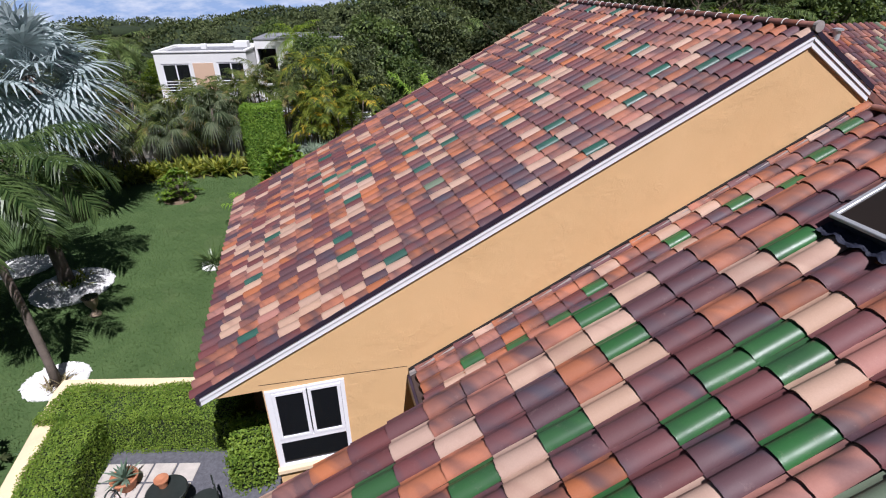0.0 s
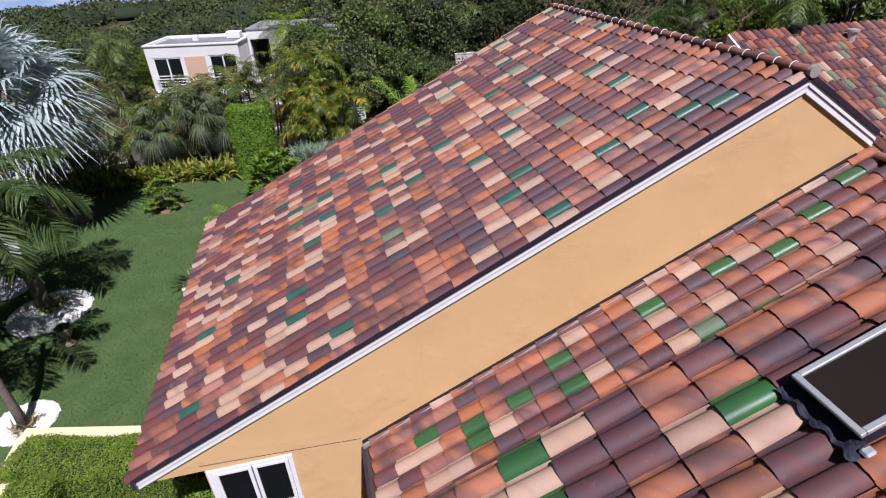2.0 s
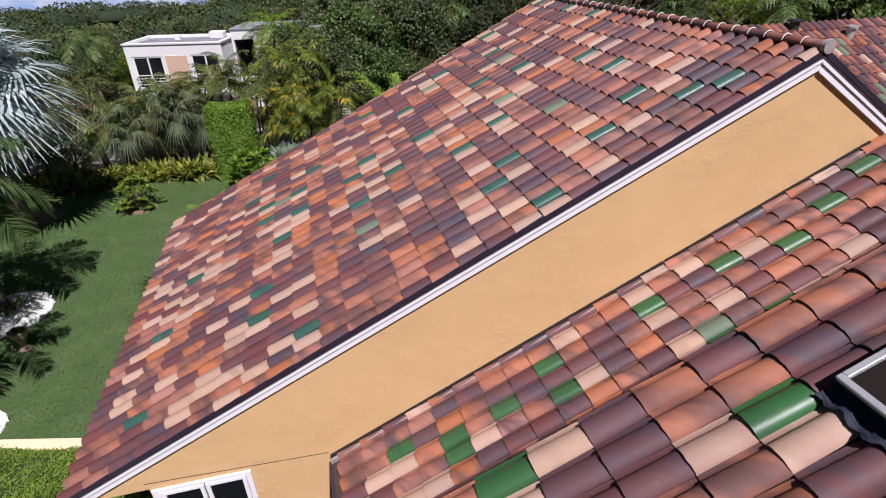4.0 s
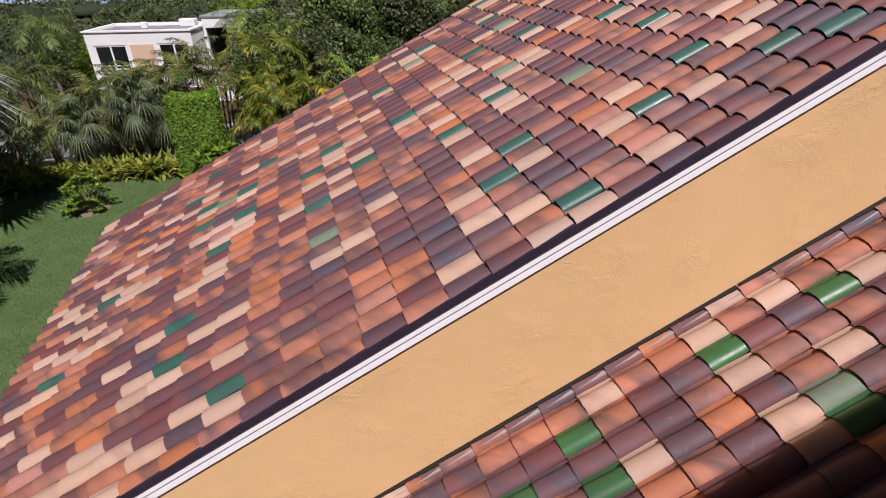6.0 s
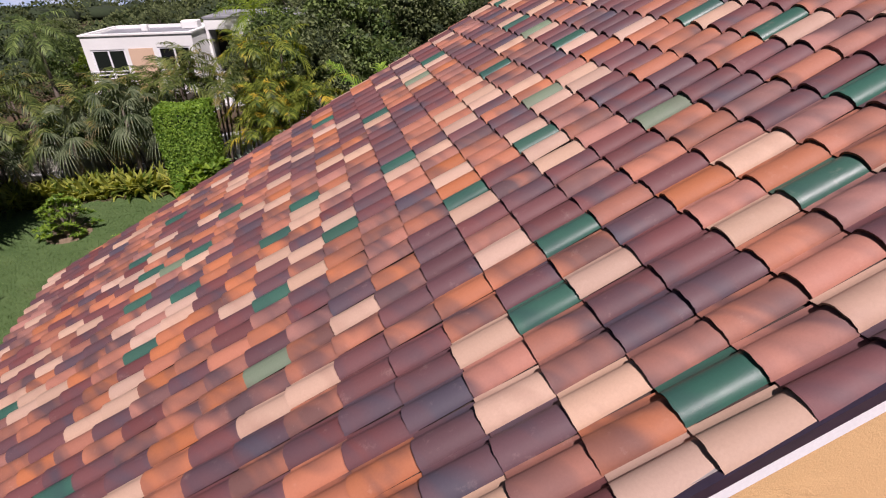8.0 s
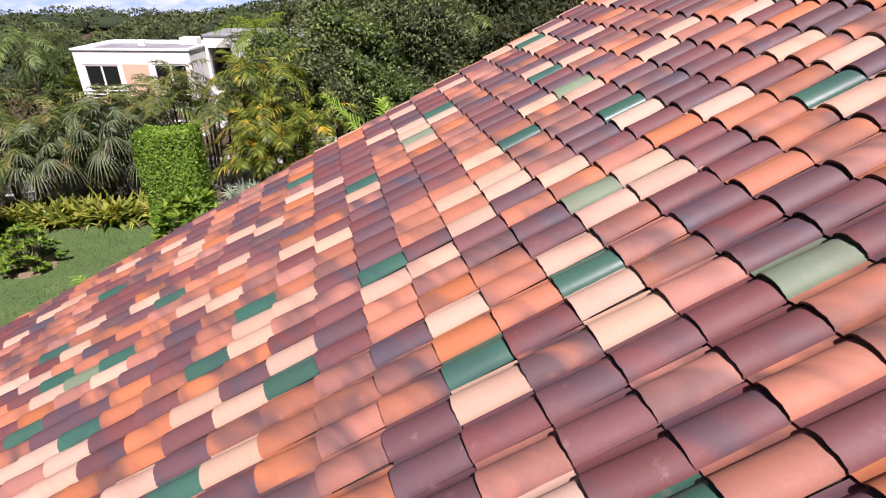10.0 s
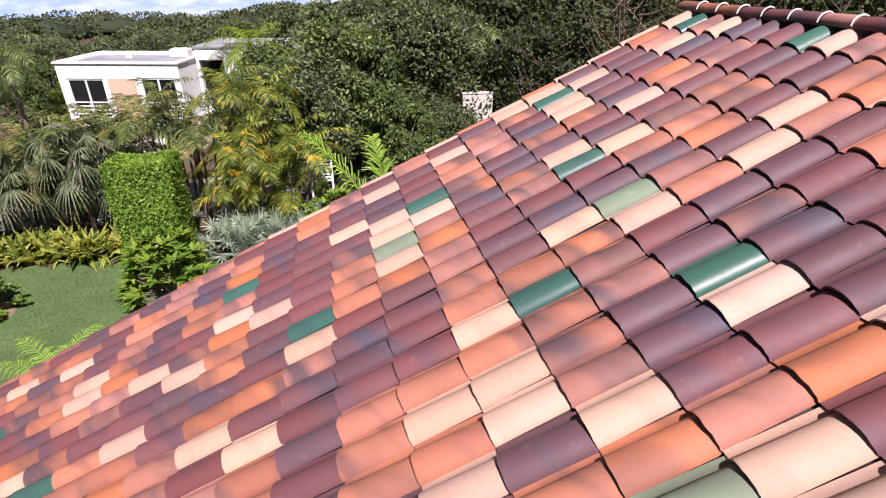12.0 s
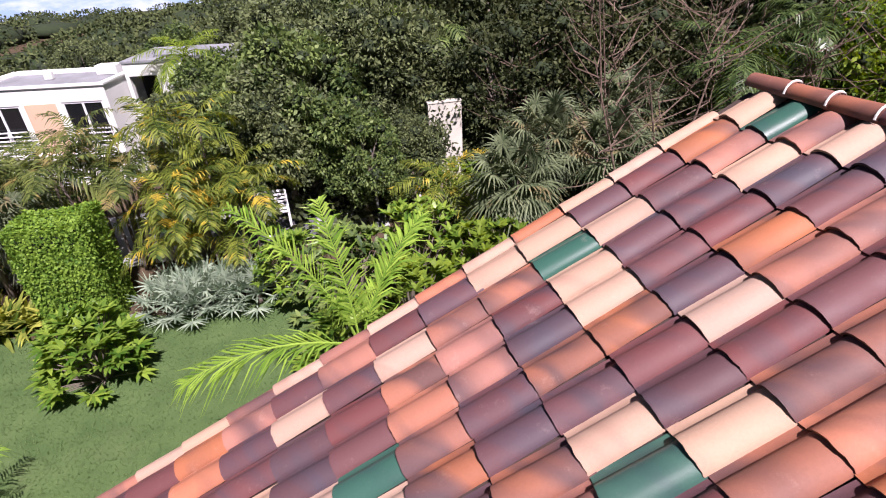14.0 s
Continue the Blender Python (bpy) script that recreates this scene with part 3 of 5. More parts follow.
add_box(bm, (-0.05, -SW - 0.09, 0.02), (0.03, -SW - 0.02, 0.05), 0.015, SM)
part("sealant", bm, M_ALU, skylight, "grey folded flashing corner")

# far wing with its own tiled slope, facing the near side
GX0, GX1, GY, GZ = 12.15, 26.0, 13.05, 7.08
wing = thing("house_wing", "ochre house wing with weathered tile roof", "house wing")
prism("roof", [(GY, GZ - 0.07), (3.0, GZ - 0.07 - (GY - 3.0) / 2), (3.0, GZ - 0.2 - (GY - 3.0) / 2), (GY, GZ - 0.2)], "x", GX0 + 0.02, GX1, M_UNDER, wing, "tiled slope of plum, orange and cream")
wing_roof = wing.children[0]
prism("back_slope", [(GY, GZ - 0.07), (GY + 7, GZ - 3.57), (GY + 7, GZ - 3.7), (GY, GZ - 0.2)], "x", GX0 + 0.02, GX1, CLAY["B"], wing)
prism("wall", [(GY - 9, 0), (GY + 6.5, 0), (GY + 6.5, GZ - 3.5), (GY, GZ - 0.22), (GY - 9, GZ - 4.75)], "x", GX0 + 0.45, GX0 + 0.67, M_STUCCO, wing)
prism("rake_board", [(GY, GZ - 0.30), (4.0, GZ - 0.30 - (GY - 4.0) / 2), (4.0, GZ - 0.05 - (GY - 4.0) / 2), (GY, GZ - 0.05)], "x", GX0 - 0.03, GX0 + 0.03, M_WHITE, wing)
for x, y, r0, h, mat, lab in ((15.35, 12.45, 0.10, 0.26, M_ALU, "grey metal vent pipe"), (14.0, 12.85, 0.12, 0.22, M_IRON, "dark roof ventilator")):
    bm = bmesh.new()
    zb = GZ - (GY - y) / 2
    add_lathe(bm, [(r0, -0.15), (r0, h * 0.7), (r0 * 1.5, h * 0.72), (r0 * 1.5, h * 0.9), (r0 * 0.4, h)], 14, (x, y, zb))
    part("roof_vent", bm, mat, wing, lab)


# ---- plants ----
def leaf_cloud(centres, count, size, seed, slim=0.5, droop=0.3, shell=0.55, loose=0.14):
    """Leaves as bent diamonds scattered through ellipsoids (x, y, z, rx, ry, rz)."""
    g = np.random.default_rng(seed)
    c = np.array(centres, float)
    vol = c[:, 3] * c[:, 4] + c[:, 4] * c[:, 5] + c[:, 3] * c[:, 5]
    pick = g.choice(len(c), count, p=vol / vol.sum())
    d = g.normal(size=(count, 3))
    d /= np.linalg.norm(d, axis=1)[:, None]
    rad = shell + (1 - shell) * g.random(count) ** 0.6
    rad *= 1 + loose * np.clip(g.normal(size=count), -1.2, 1.2)
    p = c[pick, :3] + d * c[pick, 3:6] * rad[:, None]
    out = d + 0.9 * g.normal(size=(count, 3)) * 0.7
    out[:, 2] -= droop
    out /= np.linalg.norm(out, axis=1)[:, None]
    side = np.cross(out, g.normal(size=(count, 3)))
    side /= np.linalg.norm(side, axis=1)[:, None]
    up = np.cross(side, out)
    s = size * (0.6 + 0.8 * g.random(count))[:, None]
    V = np.stack([p, p + out * s * 0.5 + side * s * slim * 0.5 - up * s * 0.06, p + out * s - up * s * 0.12, p + out * s * 0.5 - side * s * slim * 0.5 - up * s * 0.06], 1).reshape(-1, 3)
    F = np.arange(count * 4).reshape(-1, 4)
    return V, F


def clump_cores(centres, scale, seed):
    """Near-black lumps inside leaf clumps, standing in for the shade between the leaves."""
    g = np.random.default_rng(seed)
    p = (1 + 5 ** 0.5) / 2
    ico = np.array([(-1, p, 0), (1, p, 0), (-1, -p, 0), (1, -p, 0), (0, -1, p), (0, 1, p), (0, -1, -p), (0, 1, -p), (p, 0, -1), (p, 0, 1), (-p, 0, -1), (-p, 0, 1)]) / (1 + p * p) ** 0.5
    tri = np.array([int(q, 16) for q in "0b5051017" "07a0ab159" "5b4ba2a76" "718394342" "326368389" "49524b62a" "867981"]).reshape(-1, 3)
    c = np.array(centres, float)
    V = c[:, None, :3] + ico[None] * c[:, None, 3:6] * scale * g.uniform(0.75, 1.25, (len(c), 12, 1))
    F = tri[None] + 12 * np.arange(len(c))[:, None, None]
    return V.reshape(-1, 3), F.reshape(-1, 3)


def array_mesh(name, V, F, material, parent=None, label=""):
    me = bpy.data.meshes.new(name)
    n, k = len(F), F.shape[1]
    me.vertices.add(len(V))
    me.vertices.foreach_set("co", np.ascontiguousarray(V, dtype=np.float32).ravel())
    me.loops.add(n * k)
    me.loops.foreach_set("vertex_index", np.ascontiguousarray(F, dtype=np.int32).ravel())
    me.polygons.add(n)
    me.polygons.foreach_set("loop_start", np.arange(0, n * k, k, dtype=np.int32))
    me.polygons.foreach_set("loop_total", np.full(n, k, dtype=np.int32))
    me.materials.append(material)
    me.update(calc_edges=True)
    me.validate()
    ob = new(name, me)
    if parent:
        ob.parent = parent
    if label:
        ob["label"] = label
    return ob


class Blades:
    """Gathers narrow folded leaf blades into one mesh."""

    def __init__(self):
        self.v, self.f = [], []

    def blade(self, base, way, length, width, sag=0.25, up=Vector((0, 0, 1)), steps=3):
        way = Vector(way).normalized()
        side = way.cross(up)
        side = side.normalized() if side.length > 1e-4 else Vector((1, 0, 0))
        k = len(self.v)
        for s in range(steps + 1):
            u = s / steps
            p = Vector(base) + way * length * u - Vector((0, 0, 1)) * sag * length * u * u
            w = width * (0.35 + 1.3 * u if u < 0.4 else (1 - u) / 0.6 * 0.87) / 2
            if s == steps:
                self.v.append(p)
            else:
                self.v += [p - side * w, p + side * w]
        for s in range(steps - 1):
            a = k + 2 * s
            self.f.append((a, a + 1, a + 3, a + 2))
        a = k + 2 * (steps - 1)
        self.f.append((a, a + 1, a + 2))

    def make(self, name, material, parent, label=""):
        return mesh_object(name, self.v, self.f, material, parent, label)


def trunk_part(parent, points, radii, material, sides=9):
    bm = bmesh.new()
    add_tube(bm, points, radii, sides)
    return part("trunk", bm, material, parent, smooth=True)


def feather_frond(bl, stem, origin, azim, lift, length, seed, leaflet=0.5, pairs=26, width=0.035, sag=0.8, vee=0.5, sweep=0.65):
    """One feather leaf: an arching midrib with leaflets on both sides."""
    r = random.Random(seed)
    h = Vector((math.cos(azim), math.sin(azim), 0))
    side = Vector((-h.y, h.x, 0))
    pts = []
    for s in range(9):
        u = s / 8
        e = lift - sag * u * 1.6
        pts.append((pts[-1] if pts else Vector(origin)) + (h * math.cos(e) + Vector((0, 0, 1)) * math.sin(e)) * (length / 8 if s else 0))
    add_tube(stem, pts, [0.022 * length / 2.5 * (1.05 - s / 9) for s in range(9)], 5)
    for i in range(pairs):
        u = 0.16 + 0.84 * i / pairs
        k = min(int(u * 8), 7)
        p = pts[k].lerp(pts[k + 1], u * 8 - k)
        d = (pts[k + 1] - pts[k]).normalized()
        up = side.cross(d).normalized() * -1
        if up.z < 0:
            up = -up
        n = leaflet * math.sin(math.pi * min(0.12 + u * 0.86, 1)) ** 0.55 * r.uniform(0.85, 1.1)
        for q in (-1, 1):
            bl.blade(p, side * q + d * sweep * r.uniform(0.77, 1.23) + up * vee * r.uniform(0.4, 1), n, width * r.uniform(0.8, 1.2), r.uniform(0.35, 1.0), up, 2)


def feather_palm(name, label, where, height, fronds, length, material, seed, lean=(0, 0), trunk_r=0.13, leaflet=0.5, pairs=26, width=0.035, sag=0.8, spread=(1.25, -0.35), turn=None, stems=1):
    r = random.Random(seed)
    palm = thing(name, label, "palm", where)
    for s in range(stems):
        ox, oy = (0, 0) if stems == 1 else (r.uniform(-0.75, 0.75), r.uniform(-0.5, 0.5))
        hh = height * (1 if stems == 1 else r.uniform(0.42, 1.08))
        tip = Vector((ox * 1.6 + lean[0], oy * 1.6 + lean[1], hh))
        pts = [Vector((ox, oy, -0.05)).lerp(tip, k / 7) + Vector((lean[0], lean[1], 0)) * (-0.35 * math.sin(math.pi * k / 7)) for k in range(8)]
        trunk_part(palm, pts, [trunk_r * (1.25 if k == 0 else 1 - 0.04 * k) for k in range(8)], M_BARK, 8)
        bl, stem = Blades(), bmesh.new()
        n = fronds if stems == 1 else max(5, fronds // stems)
        for k in range(n):
            u = (k + 0.5) / n
            az = k * 2.399963 + r.uniform(-0.2, 0.2) if turn is None else turn[k % len(turn)]
            feather_frond(bl, stem, tip + Vector((0, 0, 0.05)), az, spread[0] + (spread[1] - spread[0]) * u, length * r.uniform(0.8, 1.08), seed * 100 + s * 37 + k, leaflet, pairs, width, sag * r.uniform(0.8, 1.2))
        part("frond_stalk", stem, material, palm)
        bl.make("frond_crown", material, palm)
    return palm


def fan_palm(name, label, where, height, leaves, radius, material, seed, trunk_r=0.2, petiole=0.9, segs=22, spread=(1.35, -0.5), stems=1, droop=0.0):
    r = random.Random(seed)
    palm = thing(name, label, "palm", where)
    for s in range(stems):
        ox, oy = (0, 0) if stems == 1 else (r.uniform(-0.9, 0.9), r.uniform(-0.7, 0.7))
        hh = height * (1 if stems == 1 else r.uniform(0.5, 1.05))
        trunk_part(palm, [(ox, oy, -0.05), (ox, oy, hh * 0.3), (ox + 0.03, oy, hh * 0.7), (ox, oy, hh)], [trunk_r * 1.2, trunk_r, trunk_r * 0.9, trunk_r * 0.8], M_BARK, 10)
        bl, stem = Blades(), bmesh.new()
        for k in range(leaves):
            u = (k + 0.5) / leaves
            az, e = k * 2.399963 + r.uniform(-0.2, 0.2), spread[0] + (spread[1] - spread[0]) * u ** 0.8
            d = Vector((math.cos(az) * math.cos(e), math.sin(az) * math.cos(e), math.sin(e)))
            a = Vector((ox, oy, hh))
            hub = a + d * petiole * r.uniform(0.85, 1.15) - Vector((0, 0, 0.06))
            add_tube(stem, [a, a.lerp(hub, 0.5) + Vector((0, 0, 0.05)), hub], [0.035, 0.025, 0.018], 5)
            side = d.cross(Vector((0, 0, 1))).normalized()
            up = side.cross(d).normalized()
            for q in range(segs):
                w = (q / (segs - 1) - 0.5) * 2
                ang = w * 2.3
                way = d * math.cos(ang) + side * math.sin(ang) + up * (0.25 - 0.35 * abs(w)) + up * r.uniform(-0.06, 0.06)
                bl.blade(hub, way, radius * (1 - 0.25 * abs(w)) * r.uniform(0.9, 1.06), radius * (0.13 if droop == 0 else 0.085), r.uniform(0.05, 0.28) + droop, up, 3)
        part("leaf_stalk", stem, material, palm)
        bl.make("fan_crown", material, palm)
    return palm


def broad_tree(name, label, where, height, spread, leaves, size, material, seed, bark=M_TWIG, low=0.25, slim=0.5):
    r = random.Random(seed)
    tree = thing(name, label, "tree", where)
    bm = bmesh.new()
    top = Vector((r.uniform(-0.3, 0.3), r.uniform(-0.3, 0.3), height * 0.55))
    rt = 0.03 * height
    add_tube(bm, [(0, 0, -0.1), top * 0.5 + Vector((r.uniform(-0.2, 0.2), 0, 0)), top], [rt, rt * 0.8, rt * 0.6], 8)
    clumps = []
    for k in range(26):
        az, u = k * 2.4 + r.uniform(-0.4, 0.4), (k + 0.5) / 26
        z = height * (low + 0.05 + (0.86 - low) * u)
        out = spread * math.sqrt(max(0.06, 1 - ((u - 0.4) / 0.65) ** 2)) * r.uniform(0.5, 0.85)
        p = Vector((math.cos(az) * out, math.sin(az) * out, z))
        a = top * r.uniform(0.45, 1)
        add_tube(bm, [a, a.lerp(p, 0.5) + Vector((0, 0, 0.25)), p], [rt * 0.42, rt * 0.28, rt * 0.1], 5)
        q = spread * r.uniform(0.18, 0.36)
        clumps.append((p.x, p.y, p.z, q * r.uniform(0.9, 1.3), q * r.uniform(0.9, 1.3), q * r.uniform(0.6, 0.95)))
    part("trunk", bm, bark, tree)
    crown = array_mesh("crown", *leaf_cloud(clumps, leaves, size, seed, slim), material, tree)
    # dark lumps put the crown's inner shade behind its leaves
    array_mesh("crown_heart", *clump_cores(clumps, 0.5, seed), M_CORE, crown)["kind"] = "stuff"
    return tree


def box_hedge(name, label, lo, hi, leaves, size, material, seed, rough=0.06):
    """A clipped hedge: near-black core standing in for inner shade, and a dense skin of small leaves."""
    hedge = thing(name, label, "hedge", ((lo[0] + hi[0]) / 2, (lo[1] + hi[1]) / 2, lo[2]))
    g = np.random.default_rng(seed)
    size3 = np.array(hi) - np.array(lo)
    half = size3 / 2
    # solid dark block in place of the shade inside the hedge
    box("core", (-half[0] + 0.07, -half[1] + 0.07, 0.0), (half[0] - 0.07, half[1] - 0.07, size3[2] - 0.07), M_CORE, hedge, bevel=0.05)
    area = np.array([size3[1] * size3[2], size3[1] * size3[2], size3[0] * size3[2], size3[0] * size3[2], size3[0] * size3[1]])
    face = g.choice(5, leaves, p=area / area.sum())
    p = (g.random((leaves, 3)) - 0.5) * size3 + [0, 0, half[2]]
    nrm = np.zeros((leaves, 3))
    for k, (ax, val, n) in enumerate(((0, -half[0], -1), (0, half[0], 1), (1, -half[1], -1), (1, half[1], 1), (2, size3[2], 1))):
        q = face == k
        p[q, ax] = val
        nrm[q, ax] = n
    p += nrm * (g.normal(size=(leaves, 1)) * rough - rough * 0.6)
    p += 0.05 * np.sin(p[:, [1, 2, 0]] * 3.1 + seed)
    # blades lie roughly along the clipped faces, tilted a little outwards
    out = np.cross(nrm, g.normal(size=(leaves, 3))) * 0.9 + nrm * g.uniform(0.0, 0.7, (leaves, 1))
    out /= np.linalg.norm(out, axis=1)[:, None]
    side = np.cross(out, nrm + g.normal(size=(leaves, 3)) * 0.35)
    side /= np.linalg.norm(side, axis=1)[:, None]
    s = size * (0.6 + 0.8 * g.random((leaves, 1)))
    V = np.stack([p, p + out * s * 0.5 + side * s * 0.32, p + out * s, p + out * s * 0.5 - side * s * 0.32], 1).reshape(-1, 3)
    array_mesh("foliage", V, np.arange(leaves * 4).reshape(-1, 4), material, hedge)
    return hedge


def strap_clump(name, label, where, count, length, width, material, seed, radius=0.3, lift=(0.5, 1.4), sag=0.5, category="shrub", group=""):
    r = random.Random(seed)
    plant = thing(name, label, category, where, group)
    bl = Blades()
    for _ in range(count):
        az, e, q = r.uniform(0, math.tau), r.uniform(*lift), radius * math.sqrt(r.random())
        a2 = r.uniform(0, math.tau)
        bl.blade((q * math.cos(a2), q * math.sin(a2), 0), (math.cos(az) * math.cos(e), math.sin(az) * math.cos(e), math.sin(e)), length * r.uniform(0.6, 1.1), width * r.uniform(0.8, 1.2), sag * r.uniform(0.5, 1.4), steps=4)
    bl.make("foliage", material, plant)
    return plant


def whorl_shrub(name, label, where, radius, height, rosettes, leaf, material, seed, width=0.35):
    """A rounded shrub of glossy leaves held in rosettes."""
    r = random.Random(seed)
    plant = thing(name, label, "shrub", where)
    bl, stem = Blades(), bmesh.new()
    for _ in range(rosettes):
        az, u = r.uniform(0, math.tau), r.random() ** 0.6
        e = r.uniform(0.05, 1.5)
        d = Vector((math.cos(az) * math.cos(e), math.sin(az) * math.cos(e), math.sin(e)))
        p = Vector((d.x * radius, d.y * radius, 0.12 + d.z * height)) * (0.55 + 0.45 * u)
        add_tube(stem, [(d.x * 0.1, d.y * 0.1, 0), p * 0.55, p], [0.022, 0.014, 0.008], 4)
        for k in range(9):
            b = k * 2.4
            w = d * r.uniform(0.3, 1.0) + Vector((math.cos(b), math.sin(b), r.uniform(0, 0.6))) * 0.8
            bl.blade(p, w, leaf * r.uniform(0.7, 1.15), leaf * width, r.uniform(0.1, 0.45), steps=3)
    part("stem", stem, M_TWIG, plant)
    bl.make("foliage", material, plant)
    return plant


# clipped green block and the beds along the lawn's far side
box_hedge("clipped_hedge", "tall clipped green hedge block", (-2.72, 26.7, 0), (-1.02, 28.1, 3.08), 40000, 0.078, F_HEDGE, 5, 0.05)
r = random.Random(11)
for i in range(26):
    x = -12.5 + i * 0.41 + r.uniform(-0.1, 0.1)
    strap_clump("variegated_ginger", "yellow-green variegated ginger clump at the lawn edge", (x, 27.55 + r.uniform(-0.2, 0.6), 0), 62, 1.45, 0.19, F_GINGER, 40 + i, 0.45, (0.5, 1.35), 0.45, group="ginger border")
whorl_shrub("glossy_shrub", "glossy bright green big-leaved shrub on the lawn", (-0.85, 24.25, 0), 1.15, 1.75, 120, 0.42, F_SHRUB, 3)
whorl_shrub("glossy_shrub", "dark glossy shrub behind the palmettos", (3.6, 26.9, 0), 1.2, 1.9, 90, 0.36, F_SHRUB, 9)
for i, (x, y) in enumerate(((0.3, 26.9), (1.1, 27.1), (1.9, 26.8), (0.9, 26.5), (2.6, 26.6))):
    fan_palm("silver_palmetto", "low silvery blue palmetto clump", (x, y, 0), 0.3, 26, 0.55, F_SILVER, 60 + i, 0.1, 0.75, 13, (1.5, -0.05))
whorl_shrub("round_shrub", "small rounded green shrub in the lawn", (-5.45, 24.1, 0.02), 0.88, 1.15, 150, 0.20, F_SHRUB, 21, 0.4)
bm = bmesh.new()
add_lathe(bm, [(0.70, -0.02), (0.6, 0.03), (0.3, 0.05), (0.02, 0.055)], 20, (*yard(-5.45, 24.0), 0))
tagged(part("mulch_ring", bm, M_MULCH), "brown mulch ring under a small shrub", "mulch bed")

# palms behind the border
r = random.Random(5)
for i, (x, y, h, n) in enumerate(((-7.9, 30.2, 3.3, 5), (-5.6, 30.4, 3.1, 6), (-10.0, 29.8, 3.0, 6), (-12.4, 30.2, 2.6, 6), (0.1, 29.0, 3.3, 8), (1.9, 28.7, 3.1, 8), (-1.5, 30.6, 4.0, 8), (-3.8, 31.0, 3.3, 7), (0.9, 30.4, 4.4, 7), (-2.8, 32.6, 3.9, 6), (-5.0, 32.4, 2.9, 6))):
    feather_palm("areca_palm", "clustered areca palm with yellowing fronds", (x, y, 0), h, 46, 1.75, (F_ARECA if i in (4, 5, 8) else F_DULL), 70 + i, stems=n, trunk_r=0.05, leaflet=0.50, pairs=20, width=0.072, sag=0.95, spread=(1.5, 0.05))
for i, (x, y, h) in enumerate(((-4.3, 28.9, 3.0), (-6.4, 29.0, 2.3), (-3.3, 29.4, 2.5), (-9.0, 28.7, 1.9), (-11.0, 28.8, 2.2))):
    fan_palm("fan_palm", "grey-green drooping fan palm", (x, y, 0), h, 17, 0.80, F_GREYFAN, 90 + i, 0.08, 0.8, 22, (1.4, -0.85), droop=0.75)
for i, (x, y, h) in enumerate(((11.6, 27.5, 3.6), (13.3, 26.5, 3.3), (10.2, 26.2, 2.9), (14.8, 28.5, 3.9))):
    fan_palm("fan_palm", "grey-green fan palm with a shaggy skirt", (x, y, 0), h, 32, 0.95, F_GREYFAN, 95 + i, 0.13, 0.9, 24, (1.35, -0.7), droop=0.35)
# young coconut palm beside the far verge
young = thing("young_palm", "bright green young coconut palm", "palm", (5.25, 19.7, 0))
trunk_part(young, [(0, 0, -0.05), (0.03, 0, 1.2), (0, 0, 2.6)], [0.14, 0.11, 0.10], M_BARK)
bl, stem = Blades(), bmesh.new()
for k, (az, lift, long, sag) in enumerate(((2.75, 1.35, 3.3, 0.42), (3.25, 0.62, 3.0, 0.60), (0.75, 1.15, 2.8, 0.55), (1.9, 1.45, 2.7, 0.30), (0.1, 0.6, 2.4, 0.65))):
    feather_frond(bl, stem, (0, 0, 2.62), az, lift, long, 1310 + k, 0.95, 46, 0.055, sag, 0.9, 1.5)
part("frond_stalk", stem, F_YOUNG, young)
bl.make("frond_crown", F_YOUNG, young)
feather_palm("young_palm", "low bright green palm near the eave", (-2.1, 20.0, 0), 0.4, 8, 1.3, F_YOUNG, 133, leaflet=0.45, pairs=20, width=0.04, sag=0.6, trunk_r=0.07, spread=(1.4, 0.5))
for i, (x, y, s) in enumerate(((5.0, 22.5, 1.3), (6.6, 23.6, 1.5), (8.0, 22.4, 1.3), (7.2, 26.0, 1.9), (9.0, 24.6, 1.7), (5.2, 25.8, 1.7), (10.8, 22.8, 1.4), (9.4, 29.4, 1.7))):
    whorl_shrub("leafy_shrub", "mixed green leafy garden shrub", (x, y, 0), s, s * 1.25, 90, 0.40, (F_SHRUB, F_BRIGHT, F_TREE)[i % 3], 140 + i, 0.42)
feather_palm("golden_palm", "yellowing feather palm in the shrubbery", (8.4, 28.0, 0), 2.3, 14, 1.9, F_ARECA, 151, leaflet=0.5, pairs=24, width=0.055, sag=0.7, trunk_r=0.08)

# silver palm and coconut palms on the left of the lawn
fan_palm("silver_fan_palm", "large silvery blue fan palm on the lawn", (-8.9, 22.6, 0), 5.55, 46, 1.9, F_BISM, 17, 0.27, 1.45, 30, (1.5, -0.95), droop=0.3)
bm = bmesh.new()
add_lathe(bm, [(0.9, -0.02), (0.75, 0.06), (0.2, 0.12), (0.02, 0.12)], 20, (*yard(-9.1, 24.1), 0))
tagged(part("mulch_ring", bm, M_MULCH), "bare mulch mound beside a palm", "mulch bed")
feather_palm("coconut_palm", "coconut palm with arching green fronds", (-7.45, 16.45, 0), 3.9, 20, 2.9, F_PALM, 19, (-0.25, -0.3), 0.21, 0.9, 56, 0.06, 0.85, (1.15, -0.35))
feather_palm("coconut_palm", "coconut palm near the garden wall", (-9.3, 12.4, 0), 3.6, 20, 2.9, F_PALM, 23, (0.1, 0.0), 0.15, 0.9, 56, 0.07, 0.85, (1.3, -0.4))
feather_palm("slender_palm", "slender dark-stemmed palm in pebbles", (-5.95, 11.2, 0), 5.2, 12, 2.1, F_PALM, 29, (-0.25, 0.1), 0.10, 0.6, 36, 0.06, 0.8, (1.1, -0.3))


